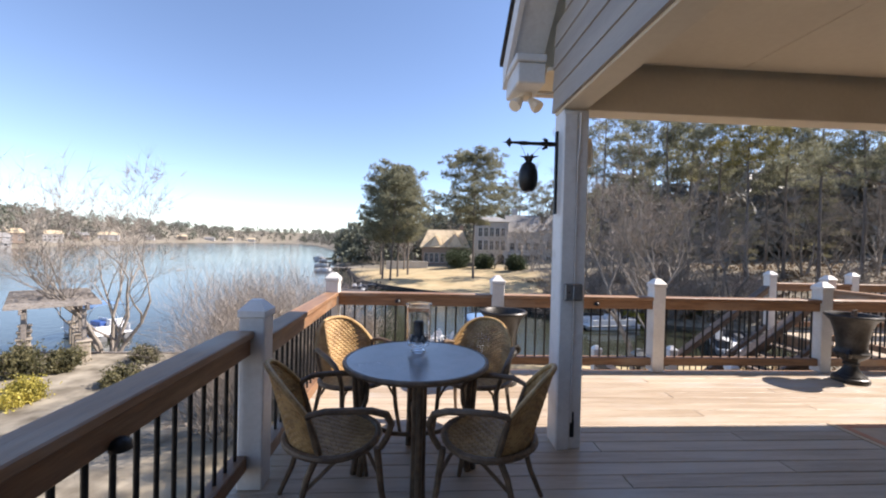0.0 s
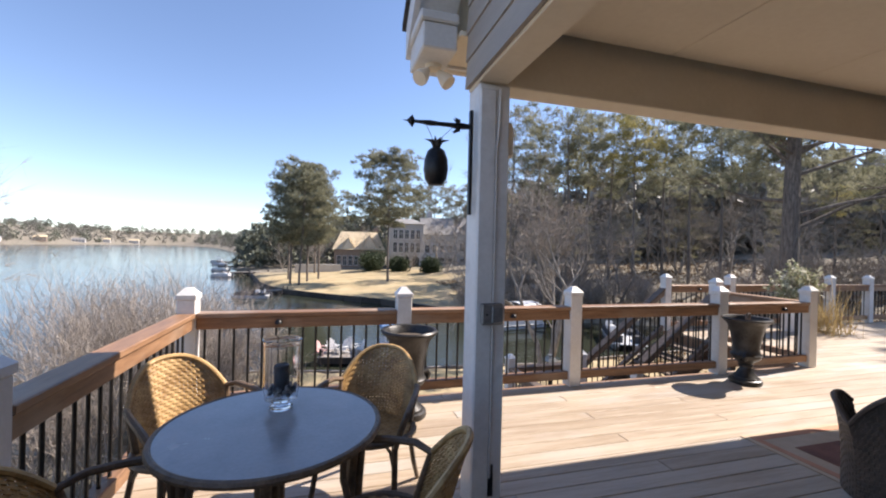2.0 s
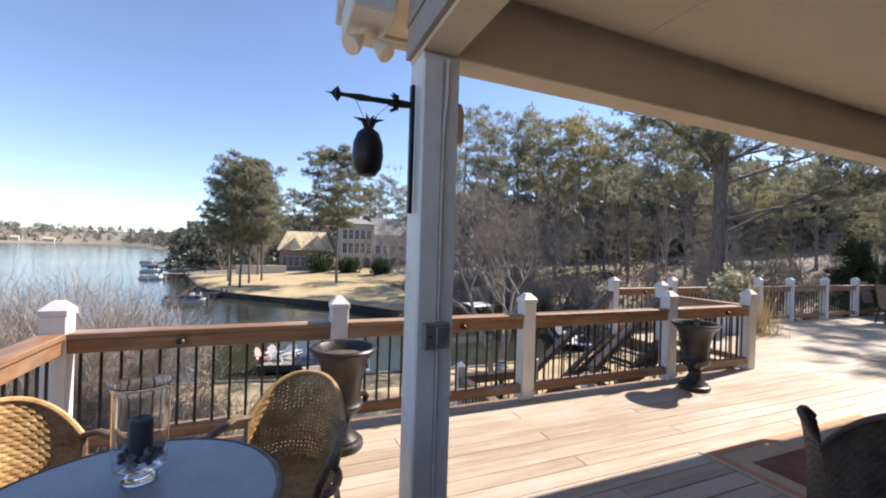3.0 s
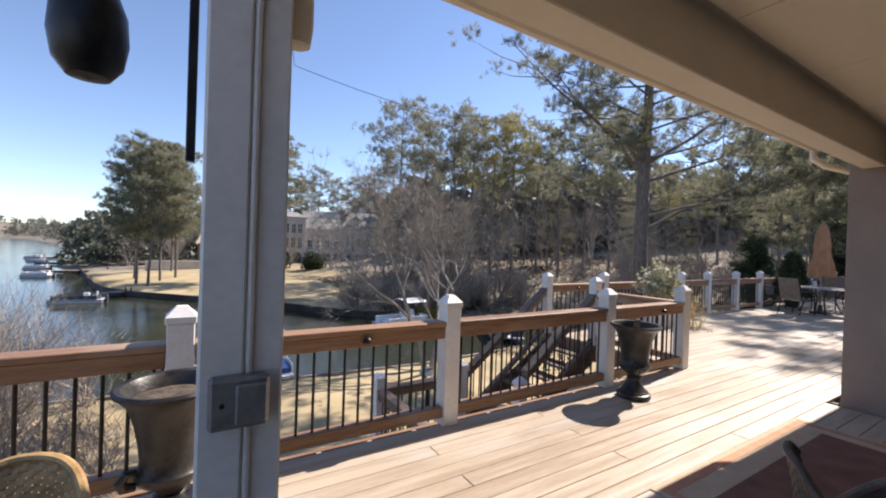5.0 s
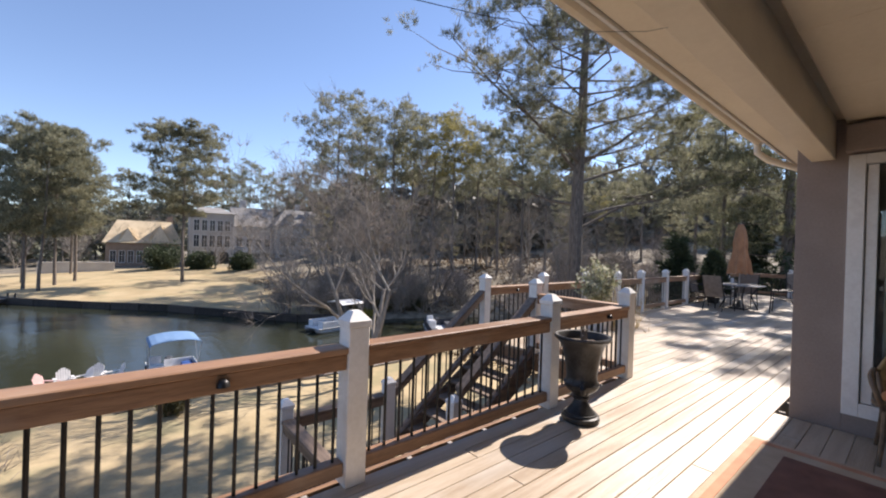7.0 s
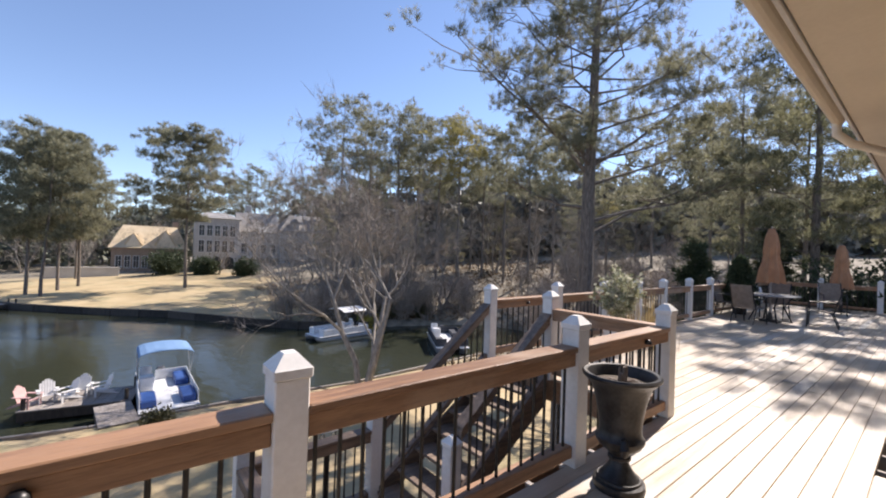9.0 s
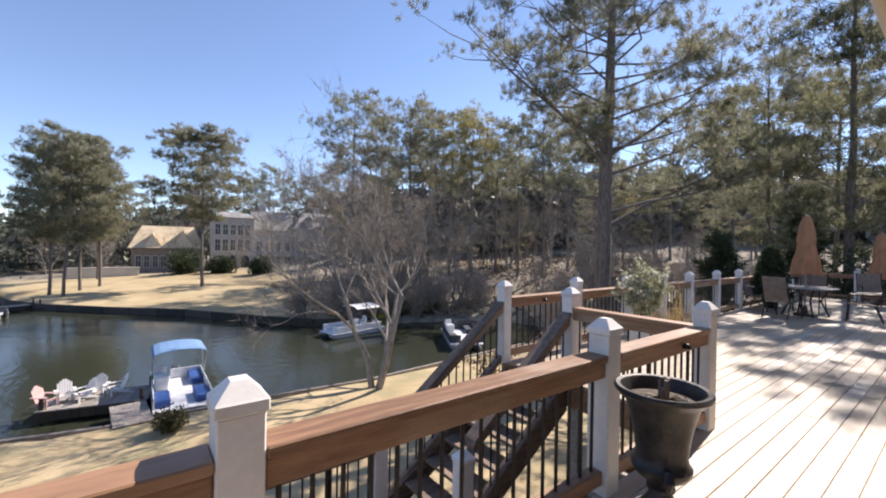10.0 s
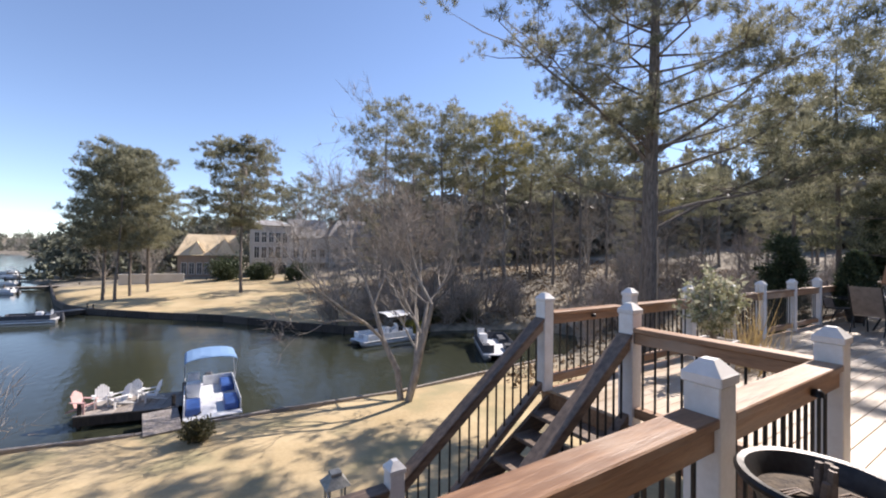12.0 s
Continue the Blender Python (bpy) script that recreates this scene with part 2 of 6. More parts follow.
def water_material():
    m = bpy.data.materials.new("lake_water")
    m.use_nodes = True
    n, l = m.node_tree.nodes, m.node_tree.links
    b = n["Principled BSDF"]
    b.inputs["Base Color"].default_value = (0.030, 0.034, 0.022, 1)
    b.inputs["Roughness"].default_value, b.inputs["IOR"].default_value = 0.10, 1.33
    tc, bp = n.new("ShaderNodeTexCoord"), n.new("ShaderNodeBump")
    big, small = n.new("ShaderNodeTexNoise"), n.new("ShaderNodeTexNoise")
    mp = n.new("ShaderNodeMapping")
    mp.inputs["Scale"].default_value = (1, 0.55, 1)
    l.new(tc.outputs["Object"], mp.inputs["Vector"])
    big.inputs["Scale"].default_value, small.inputs["Scale"].default_value = 0.05, 2.4
    small.inputs["Detail"].default_value = 4
    l.new(mp.outputs[0], big.inputs["Vector"])
    l.new(mp.outputs[0], small.inputs["Vector"])
    mul = n.new("ShaderNodeMath")
    mul.operation = "MULTIPLY"
    l.new(big.outputs["Fac"], mul.inputs[0])
    l.new(small.outputs["Fac"], mul.inputs[1])
    bp.inputs["Strength"].default_value, bp.inputs["Distance"].default_value = 0.4, 0.12
    l.new(mul.outputs[0], bp.inputs["Height"])
    l.new(bp.outputs[0], b.inputs["Normal"])
    return m


GROUND, WATER = ground_material(), water_material()

# ---- mesh building ----


class Shape:
    """Collects faces of one mesh."""

    def __init__(self):
        self.v, self.f = [], []

    def add(self, verts, faces, m=None):
        k = len(self.v)
        self.v += [tuple(m @ Vector(p)) if m else tuple(p) for p in verts]
        self.f += [tuple(i + k for i in f) for f in faces]
        return self

    def box(self, x0, y0, z0, x1, y1, z1, c=0.004, m=None):
        """A box with chamfered edges."""
        c = min(c, (x1 - x0) * 0.3, (y1 - y0) * 0.3, (z1 - z0) * 0.3)
        v = []
        ids = {}
        for sx in (0, 1):
            for sy in (0, 1):
                for sz in (0, 1):
                    p = ((x0, x1)[sx], (y0, y1)[sy], (z0, z1)[sz])
                    d = (c if not sx else -c, c if not sy else -c, c if not sz else -c)
                    for ax in range(3):
                        q = [p[i] + (0 if i == ax else d[i]) for i in range(3)]
                        ids[sx, sy, sz, ax] = len(v)
                        v.append(q)
        f = []
        I = ids
        for ax in range(3):
            o = [i for i in range(3) if i != ax]
            for s in (0, 1):
                loop = []
                for a, b in ((0, 0), (1, 0), (1, 1), (0, 1)):
                    k = [0, 0, 0]
                    k[ax], k[o[0]], k[o[1]] = s, a, b
                    loop.append(I[(*k, ax)])
                f.append(loop if (s == 1) != (ax == 1) else loop[::-1])
            for a in (0, 1):
                for b in (0, 1):
                    k0, k1 = [0, 0, 0], [0, 0, 0]
                    k0[ax], k1[ax] = 0, 1
                    for k in (k0, k1):
                        k[o[0]], k[o[1]] = a, b
                    f.append((I[(*k0, o[0])], I[(*k1, o[0])], I[(*k1, o[1])], I[(*k0, o[1])]))
        for sx in (0, 1):
            for sy in (0, 1):
                for sz in (0, 1):
                    f.append(tuple(I[sx, sy, sz, ax] for ax in range(3)))
        return self.add(v, f, m)

    def tube(self, pts, radii, n=8, m=None, caps=True):
        """A round rod along points with a radius at each."""
        pts = [Vector(p) for p in pts]
        if not hasattr(radii, "__len__"):
            radii = [radii] * len(pts)
        v, f = [], []
        side = None
        for i, p in enumerate(pts):
            d = (pts[min(i + 1, len(pts) - 1)] - pts[max(i - 1, 0)]).normalized()
            if side is None:
                side = d.orthogonal().normalized()
            else:
                side = (side - d * side.dot(d)).normalized()
            up = d.cross(side)
            for k in range(n):
                a = 2 * math.pi * k / n
                v.append(p + (side * math.cos(a) + up * math.sin(a)) * radii[i])
        for i in range(len(pts) - 1):
            for k in range(n):
                a, b = i * n + k, i * n + (k + 1) % n
                f.append((a, b, b + n, a + n))
        if caps:
            f.append(tuple(range(n))[::-1])
            f.append(tuple(range(len(v) - n, len(v))))
        return self.add(v, f, m)

    def lathe(self, profile, n=28, m=None):
        """A body turned about z from pairs of radius and height."""
        v, f = [], []
        for r, z in profile:
            for k in range(n):
                a = 2 * math.pi * k / n
                v.append((r * math.cos(a), r * math.sin(a), z))
        for i in range(len(profile) - 1):
            for k in range(n):
                a, b = i * n + k, i * n + (k + 1) % n
                f.append((a, b, b + n, a + n))
        f.append(tuple(range(n))[::-1])
        f.append(tuple(range(len(v) - n, len(v))))
        return self.add(v, f, m)

    def prism(self, outline, y0, y1, m=None):
        """An outline in x and z drawn out along y."""
        n = len(outline)
        v = [(x, y0, z) for x, z in outline] + [(x, y1, z) for x, z in outline]
        f = [tuple(range(n)), tuple(range(n, 2 * n))[::-1]]
        f += [(i, i + n, (i + 1) % n + n, (i + 1) % n) for i in range(n)]
        return self.add(v, f, m)

    def mesh(self, name, smooth=False):
        me = bpy.data.meshes.new(name)
        me.from_pydata(self.v, [], self.f)
        bm = bmesh.new()
        bm.from_mesh(me)
        bmesh.ops.recalc_face_normals(bm, faces=bm.faces) if len(self.f) < 40000 else None
        bm.to_mesh(me)
        bm.free()
        if smooth:
            me.shade_smooth()
            me.set_sharp_from_angle(angle=radians(40))
        return me


def part(name, shape, mat, parent=None, label="", smooth=False):
    """One mesh object, under a thing or a part where a parent is given."""
    me = shape if isinstance(shape, bpy.types.Mesh) else shape.mesh(name, smooth)
    if not me.materials:
        me.materials.append(mat)
    ob = new(name, me)
    if parent:
        ob.parent = parent
    return tagged(ob, label)


def thing(name, label, category, group="", place=None, kind=""):
    ob = new(name)
    ob.empty_display_size = 0.1
    if place is not None:
        ob.matrix_basis = place
    return tagged(ob, label, category, group, kind)


def fast_mesh(name, verts, tris, mat, smooth=False):
    me = bpy.data.meshes.new(name)
    verts, tris = np.asarray(verts, np.float32), np.asarray(tris, np.int32)
    me.vertices.add(len(verts))
    me.vertices.foreach_set("co", verts.ravel())
    me.loops.add(len(tris) * 3)
    me.loops.foreach_set("vertex_index", tris.ravel())
    me.polygons.add(len(tris))
    me.polygons.foreach_set("loop_start", np.arange(0, len(tris) * 3, 3, dtype=np.int32))
    me.update(calc_edges=True)
    me.materials.append(mat)
    return me


def sprays(rng, centres, axes, count, length, width, spread, loose=0.22):
    """Bursts of slim leaves: count blades at each centre, fanned about its axis."""
    c = np.repeat(np.asarray(centres, float), count, axis=0)
    a = np.repeat(np.asarray(axes, float), count, axis=0)
    d = a + rng.normal(0, spread, c.shape)
    d /= np.linalg.norm(d, axis=1, keepdims=True) + 1e-9
    s = np.cross(d, rng.normal(0, 1, c.shape))
    s /= np.linalg.norm(s, axis=1, keepdims=True) + 1e-9
    ln = length * rng.uniform(0.6, 1.25, (len(c), 1))
    w = width * rng.uniform(0.7, 1.3, (len(c), 1))
    base = c + rng.normal(0, length * loose, c.shape)
    v = np.stack([base - s * w, base + s * w, base + d * ln], axis=1).reshape(-1, 3)
    return v, np.arange(len(v)).reshape(-1, 3)

# ---- the porch: house walls, roof, ceiling ----
GROUND_UNDER = -3.9


def wall(name, boxes, mat):
    s = Shape()
    for b in boxes:
        s.box(*b)
    return tagged(part(name, s, mat), name.replace("_", " ") + " of the house, painted siding", "wall", kind="structure")


# east wall of the porch, with an opening for the glass door
wall("wall_east", [(6.92, 2.98, GROUND_UNDER, 7.12, 3.34, 2.95), (6.92, -2.2, GROUND_UNDER, 7.12, 2.98, 0.16), (6.92, -2.2, 2.5, 7.12, 2.98, 2.95), (6.92, -2.2, 0.16, 7.12, 0.5, 2.5)], WALLBROWN)
wall("wall_north", [(7.12, 3.12, GROUND_UNDER, 12.0, 3.34, 4.2)], WALLBROWN)
# Added wall, never in view: closes the porch, brown to limit bounced light.
wall("wall_south", [(-0.98, -2.4, GROUND_UNDER, 7.12, -2.2, 5.2)], WALLBROWN)
wall("wall_far_east", [(11.8, -6.0, GROUND_UNDER, 12.0, 3.12, 4.2)], WALLBROWN)
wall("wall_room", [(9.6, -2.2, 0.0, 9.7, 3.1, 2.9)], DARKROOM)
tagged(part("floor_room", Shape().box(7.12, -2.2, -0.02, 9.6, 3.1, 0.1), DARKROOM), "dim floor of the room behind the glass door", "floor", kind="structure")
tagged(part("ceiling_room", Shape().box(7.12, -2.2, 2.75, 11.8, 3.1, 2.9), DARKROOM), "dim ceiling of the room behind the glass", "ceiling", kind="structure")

door = thing("door_1", "white framed sliding glass door beside the porch", "door", kind="structure")
fr = Shape()
for y0, y1 in ((2.87, 2.98), (0.5, 0.61), (1.69, 1.79)):
    fr.box(6.885, y0, 0.16, 7.0, y1, 2.5)
fr.box(6.885, 0.61, 2.41, 7.0, 2.87, 2.5).box(6.885, 0.61, 0.16, 7.0, 2.87, 0.28)
part("frame", fr, WHITE, door, "white painted door frame")
inner = Shape()
for y0, y1 in ((2.79, 2.86), (1.8, 1.87), (1.61, 1.68), (0.62, 0.69)):
    inner.box(6.91, y0, 0.285, 6.97, y1, 2.405)
part("sash", inner, WHITE, door, "white painted sash")
for y0, y1 in ((1.87, 2.79), (0.69, 1.61)):
    p = part("pane", Shape().box(6.935, y0, 0.285, 6.945, y1, 2.405, 0.001), PANE, door)
    p.visible_shadow = False
curtain = thing("curtain", "pale curtain hanging inside the glass door", "curtain")
cs = Shape()
n = 60
for i in range(n):
    y0, y1 = 2.75 - i * 0.013, 2.75 - (i + 1) * 0.013
    x0, x1 = 7.2 + 0.03 * math.sin(i * 0.9), 7.2 + 0.03 * math.sin((i + 1) * 0.9)
    cs.add([(x0, y0, 0.12), (x1, y1, 0.12), (x1, y1, 2.5), (x0, y0, 2.5)], [(0, 1, 2, 3)])
    cs.add([(x0 + 0.006, y0, 0.12), (x1 + 0.006, y1, 0.12), (x1 + 0.006, y1, 2.5), (x0 + 0.006, y0, 2.5)], [(3, 2, 1, 0)])
part("cloth", cs, CURTAIN, curtain)

# beams, ceiling and roof
tagged(part("beam_front", Shape().box(1.11, 3.07, 2.48, 6.92, 3.24, 2.86, 0.006), TRIM), "beige painted porch beam over the deck", "beam", kind="structure")
tagged(part("beam_side", Shape().box(1.11, -2.2, 2.485, 1.29, 3.068, 2.86, 0.006), TRIM), "beige painted porch beam along the gable", "beam", kind="structure")
tagged(part("trim_ledger", Shape().box(6.8, -2.2, 2.52, 6.918, 2.998, 2.76, 0.006), WALLBROWN), "brown ledger board under the porch ceiling", "trim", kind="structure")
ceil = Shape()
for i in range(5):
    for j in range(3):
        x0, y0 = 1.27 + i * 1.13, -2.2 + j * 1.735
        ceil.box(x0 + 0.003, y0 + 0.003, 2.80, x0 + 1.127, y0 + 1.731, 2.84, 0.004)
ceil.box(1.11, -2.2, 2.845, 6.92, 3.2, 2.87)
tagged(part("ceiling", ceil, CEIL), "beige painted panelled porch ceiling", "ceiling", kind="structure")

gable = thing("gable_siding", "grey lapped board siding above the porch beam", "siding", kind="structure")
RISE = 0.8
for i in range(12):
    z0 = 2.50 + i * 0.165
    yend = min(3.24, 3.60 - (z0 + 0.16 - 2.85) / RISE)
    bs = Shape().prism([(1.085, z0), (1.108, z0), (1.108, z0 + 0.17), (1.096, z0 + 0.17)], -2.2, yend)
    part("board", bs, SIDING, gable)
part("sheathing", Shape().add([(1.11, 3.2, 2.87), (1.11, -2.2, 2.87), (1.11, -2.2, 7.2), (1.11, 3.2, 3.0), (1.2, 3.2, 2.87), (1.2, -2.2, 2.87), (1.2, -2.2, 7.2), (1.2, 3.2, 3.0)], [(0, 1, 2, 3), (7, 6, 5, 4), (0, 3, 7, 4), (2, 1, 5, 6), (3, 2, 6, 7), (1, 0, 4, 5)]), SIDING, gable)

roof = thing("roof", "dark shingled porch roof with white rake and eave boards", "roof", kind="structure")


def slope_slab(x0, x1, lift, thick, ya=3.69, yb=-2.4):
    za, zb = 2.86 + lift, 2.86 + lift + (ya - yb) * RISE
    return Shape().add([(x0, ya, za), (x1, ya, za), (x1, yb, zb), (x0, yb, zb), (x0, ya, za + thick), (x1, ya, za + thick), (x1, yb, zb + thick), (x0, yb, zb + thick)], [(0, 3, 2, 1), (4, 5, 6, 7), (0, 1, 5, 4), (1, 2, 6, 5), (2, 3, 7, 6), (3, 0, 4, 7)])


part("shingles", slope_slab(0.77, 12.2, 0.205, 0.05, 3.75), SHINGLE, roof, "dark asphalt shingles")
part("decking", slope_slab(1.07, 12.1, 0.15, 0.05), TRIM, roof)
part("rake_board", slope_slab(0.79, 0.83, -0.02, 0.22), WHITE, roof, "white painted rake board")
part("rake_soffit", slope_slab(0.83, 1.083, 0.02, 0.03), WHITE, roof, "white painted rake soffit")
part("eave_return", Shape().box(0.82, 3.27, 2.74, 1.04, 3.68, 2.90, 0.01).box(0.80, 3.25, 2.90, 1.045, 3.70, 2.96, 0.01), WHITE, roof, "white boxed eave return")
part("eave_soffit", Shape().box(1.05, 3.245, 2.83, 12.0, 3.655, 2.86), TRIM, roof, "beige eave soffit")
part("fascia", Shape().box(1.05, 3.66, 2.81, 12.0, 3.685, 2.99), WHITE, roof, "white painted fascia")
gutter = [(3.69 + 0.06 - 0.055 * math.cos(a), 2.90 - 0.09 * math.sin(a)) for a in [i * math.pi / 8 for i in range(9)]]
gutter += [(y, z + 0.004) for y, z in [(3.75 - 0.05 * math.cos(a), 2.90 - 0.083 * math.sin(a)) for a in [i * math.pi / 8 for i in range(8, -1, -1)]]]
part("gutter", Shape().prism([(y, z) for y, z in gutter], -7.4, -1.05, pose(0, 0, 0, 0, 0, 90)), TRIM, roof, "pale metal eave gutter")
part("downspout", Shape().tube([(7.33, 3.75, 2.83), (7.33, 3.75, 2.73), (7.40, 3.66, 2.64), (7.62, 3.43, 2.55), (7.66, 3.39, 2.45), (7.66, 3.385, 0.03)], 0.036, 10), TRIM, roof, "pale round downspout elbow", True)

# the porch post
post = thing("porch_post", "white painted wooden porch post with a trim strip", "post", place=pose(1.115, 3.06, 0))
part("shaft", Shape().box(0, 0, 0, 0.19, 0.18, 2.478, 0.006), WHITE, post)
part("trim_strip", Shape().box(0.0, -0.022, 0.0, 0.098, -0.001, 2.44, 0.006), WHITE, post)
part("conduit", Shape().tube([(0.108, -0.010, 0.2), (0.108, -0.010, 2.1), (0.12, -0.012, 2.25), (0.125, -0.012, 2.45)], 0.009), WHITE, post)
box = thing("outlet_box", "grey metal outlet box with a hinged cover on the post", "outlet box", place=pose(1.137, 2.994, 1.095))
part("box", Shape().box(0, 0, 0, 0.13, 0.043, 0.12, 0.008), GREYMETAL, box)
part("cover", Shape().box(0.055, -0.014, 0.014, 0.122, 0.0, 0.106, 0.006), GREYMETAL, box, "raised grey hinged cover")
part("screw", Shape().tube([(0.028, -0.004, 0.06), (0.028, 0.0, 0.06)], 0.006), BLACK, box)
hook = thing("post_latch", "small black metal latch low on the porch post", "latch", place=pose(1.22, 3.056, 0.09))
part("plate", Shape().box(0, -0.008, 0, 0.03, 0, 0.13, 0.003), BLACK, hook)
part("bolt", Shape().tube([(0.015, -0.02, 0.02), (0.015, -0.02, 0.19)], 0.007), BLACK, hook)
sp = thing("outdoor_speaker", "round white outdoor speaker behind the porch post", "speaker", place=pose(1.29, 3.16, 2.0))
part("bracket", Shape().box(0, -0.02, 0.1, 0.02, 0.02, 0.3), BLACK, sp)
part("housing", Shape().lathe([(0.015, 0.08), (0.035, 0.09), (0.042, 0.14), (0.042, 0.25), (0.03, 0.29), (0.01, 0.295)], 20, pose(0.045, 0, 0.0)), TRIM, sp, smooth=True)

# ---- the deck ----
deck = thing("deck_floor", "tan weathered wooden deck boards laid lengthwise", "deck floor", kind="structure")
rim = Shape()
rim.box(-0.99, 4.985, -0.30, 6.80, 5.025, -0.032).box(-1.03, -2.2, -0.30, -0.99, 5.025, -0.032).box(6.80, 4.985, -0.30, 6.84, 7.44, -0.032).box(6.84, 7.44, -0.30, 23.0, 7.48, -0.032).box(22.96, -5, -0.30, 23.0, 7.44, -0.032)
part("rim_joist", rim, RAIL, deck, "brown stained rim joist")
sup = Shape()
for x, y in ((-0.8, 4.85), (3.0, 4.85), (6.6, 4.85), (-0.8, 1.0), (8.4, 7.3), (12.7, 7.3), (17, 7.3), (22.8, 7.3)):
    sup.box(x - 0.07, y - 0.07, -5.2, x + 0.07, y + 0.07, -0.30)
part("support", sup, OLDWOOD, deck, "square timber supports below the deck")
joists = Shape()
for i in range(60):
    x = -0.9 + i * 0.4
    joists.box(x, -2.2 if x < 6.8 else (3.4 if x < 12 else -5), -0.22, x + 0.04, 4.98 if x < 6.8 else 7.44, -0.034, 0.002)
part("joist", joists, OLDWOOD, deck)

# ---- railings ----
H_RAIL, H_POST, W_POST = 0.90, 1.12, 0.145


def post_mesh():
    w = W_POST / 2
    return Shape().box(-w, -w, 0, w, w, H_POST - 0.10, 0.006).mesh("post")


def cap_mesh():
    w = W_POST / 2 + 0.009
    z = H_POST - 0.10
    s = Shape().box(-w, -w, z, w, w, z + 0.045, 0.005)
    k = w * 0.93
    t = w * 0.34
    s.add([(-k, -k, z + 0.045), (k, -k, z + 0.045), (k, k, z + 0.045), (-k, k, z + 0.045), (-t, -t, H_POST), (t, -t, H_POST), (t, t, H_POST), (-t, t, H_POST)], [(0, 1, 5, 4), (1, 2, 6, 5), (2, 3, 7, 6), (3, 0, 4, 7), (4, 5, 6, 7)])
    return s.mesh("cap")


POST_ME, CAP_ME = post_mesh(), cap_mesh()
BAL_ME = Shape().tube([(0, 0, 0), (0, 0, 0.63)], 0.0105, 8).mesh("baluster", True)
FOOT_ME = Shape().box(-0.095, -0.095, 0, 0.095, 0.095, 0.03, 0.006).mesh("foot_trim")


def rail_post(rail, x, y, z=0.0, tall=1.0):
    p = part("post", POST_ME, WHITE, rail, "white painted post")
    p.location = (x, y, z)
    c = part("cap", CAP_ME, WHITE, p, "white hipped post cap")
    if tall > 1:
        p.data = Shape().box(-W_POST / 2, -W_POST / 2, -tall, W_POST / 2, W_POST / 2, H_POST - 0.10, 0.006).mesh("post")
        p.data.materials.append(WHITE)


def rail_span(rail, a, b, za=0.0, zb=0.0, gap=0.115, wood=None):
    """Top rail, bottom rail and balusters between two posts' centres."""
    wood = wood or RAIL
    a, b = Vector((*a, za)), Vector((*b, zb))
    flat = Vector((b.x - a.x, b.y - a.y, 0))
    run, ang = flat.length, math.atan2(flat.y, flat.x)
    e = W_POST / 2
    tilt = (zb - za) / run
    m = pose(a.x, a.y, a.z, 0, 0, math.degrees(ang))

    def bar(x0, x1, y0, y1, z0, z1, c=0.006):
        s = Shape().box(x0, y0, z0, x1, y1, z1, c)
        s.v = [(x, y, z + tilt * x) for x, y, z in s.v]
        return s

    top = part("top_rail", bar(e + 0.002, run - e - 0.002, -0.075, 0.075, H_RAIL - 0.042, H_RAIL), wood, rail, "brown stained top rail")
    top.matrix_basis = m
    ap = part("apron", bar(e + 0.002, run - e - 0.002, -0.055, 0.055, H_RAIL - 0.145, H_RAIL - 0.044), wood, rail)
    ap.matrix_basis = m
    low = part("bottom_rail", bar(e + 0.002, run - e - 0.002, -0.045, 0.045, 0.075, 0.165), wood, rail, "brown stained bottom rail")
    low.matrix_basis = m
    n = max(2, round((run - 2 * e) / gap))
    step = (run - 2 * e) / n
    for i in range(n):
        x = e + (i + 0.5) * step
        q = part("baluster", BAL_ME, BLACK, rail)
        q.location = m @ Vector((x, 0, 0.147 + tilt * x))


PX = (-0.878, 1.037, 3.0, 5.154, 6.763)
front = thing("deck_railing", "brown wooden railing with white posts and black balusters", "railing", "deck railings")
for x in PX:
    rail_post(front, x, 4.9)
for a, b in zip(PX, PX[1:]):
    rail_span(front, (a, 4.9), (b, 4.9))
LY = (4.9, 2.685, 0.45, -2.1)
rail_post(front, PX[0], LY[1])
for y in LY[2:]:
    rail_post(front, -0.935, y)
rail_span(front, (PX[0], LY[0]), (PX[0], LY[1]))
for a, b in zip(LY[1:], LY[2:]):
    rail_span(front, (-0.935, a), (-0.935, b), 0.045, 0.045)
side = thing("deck_railing", "brown wooden railing beside the stair opening", "railing", "deck railings")
rail_post(side, 6.763, 6.30)
rail_span(side, (6.763, 4.9), (6.763, 6.30))
far = thing("deck_railing", "long brown railing with white posts on the far deck", "railing", "deck railings")
QX = (6.763, 8.426, 10.034, 11.429, 12.741, 14.347, 15.924)
for x in QX:
    rail_post(far, x, 7.37)
for a, b in zip(QX, QX[1:]):
    rail_span(far, (a, 7.37), (b, 7.37), gap=0.125)
rail_span(far, (15.924, 7.37), (19.4, 7.37), gap=0.14)
rail_span(far, (19.4, 7.37), (22.6, 7.37), gap=0.14)
rail_post(far, 19.4, 7.37)
rail_post(far, 22.6, 7.37)
rail_post(far, 22.6, 5.9)
rail_post(far, 22.6, 4.4)
rail_span(far, (22.6, 7.37), (22.6, 5.9), gap=0.14)
rail_span(far, (22.6, 5.9), (22.6, 4.4), gap=0.14)

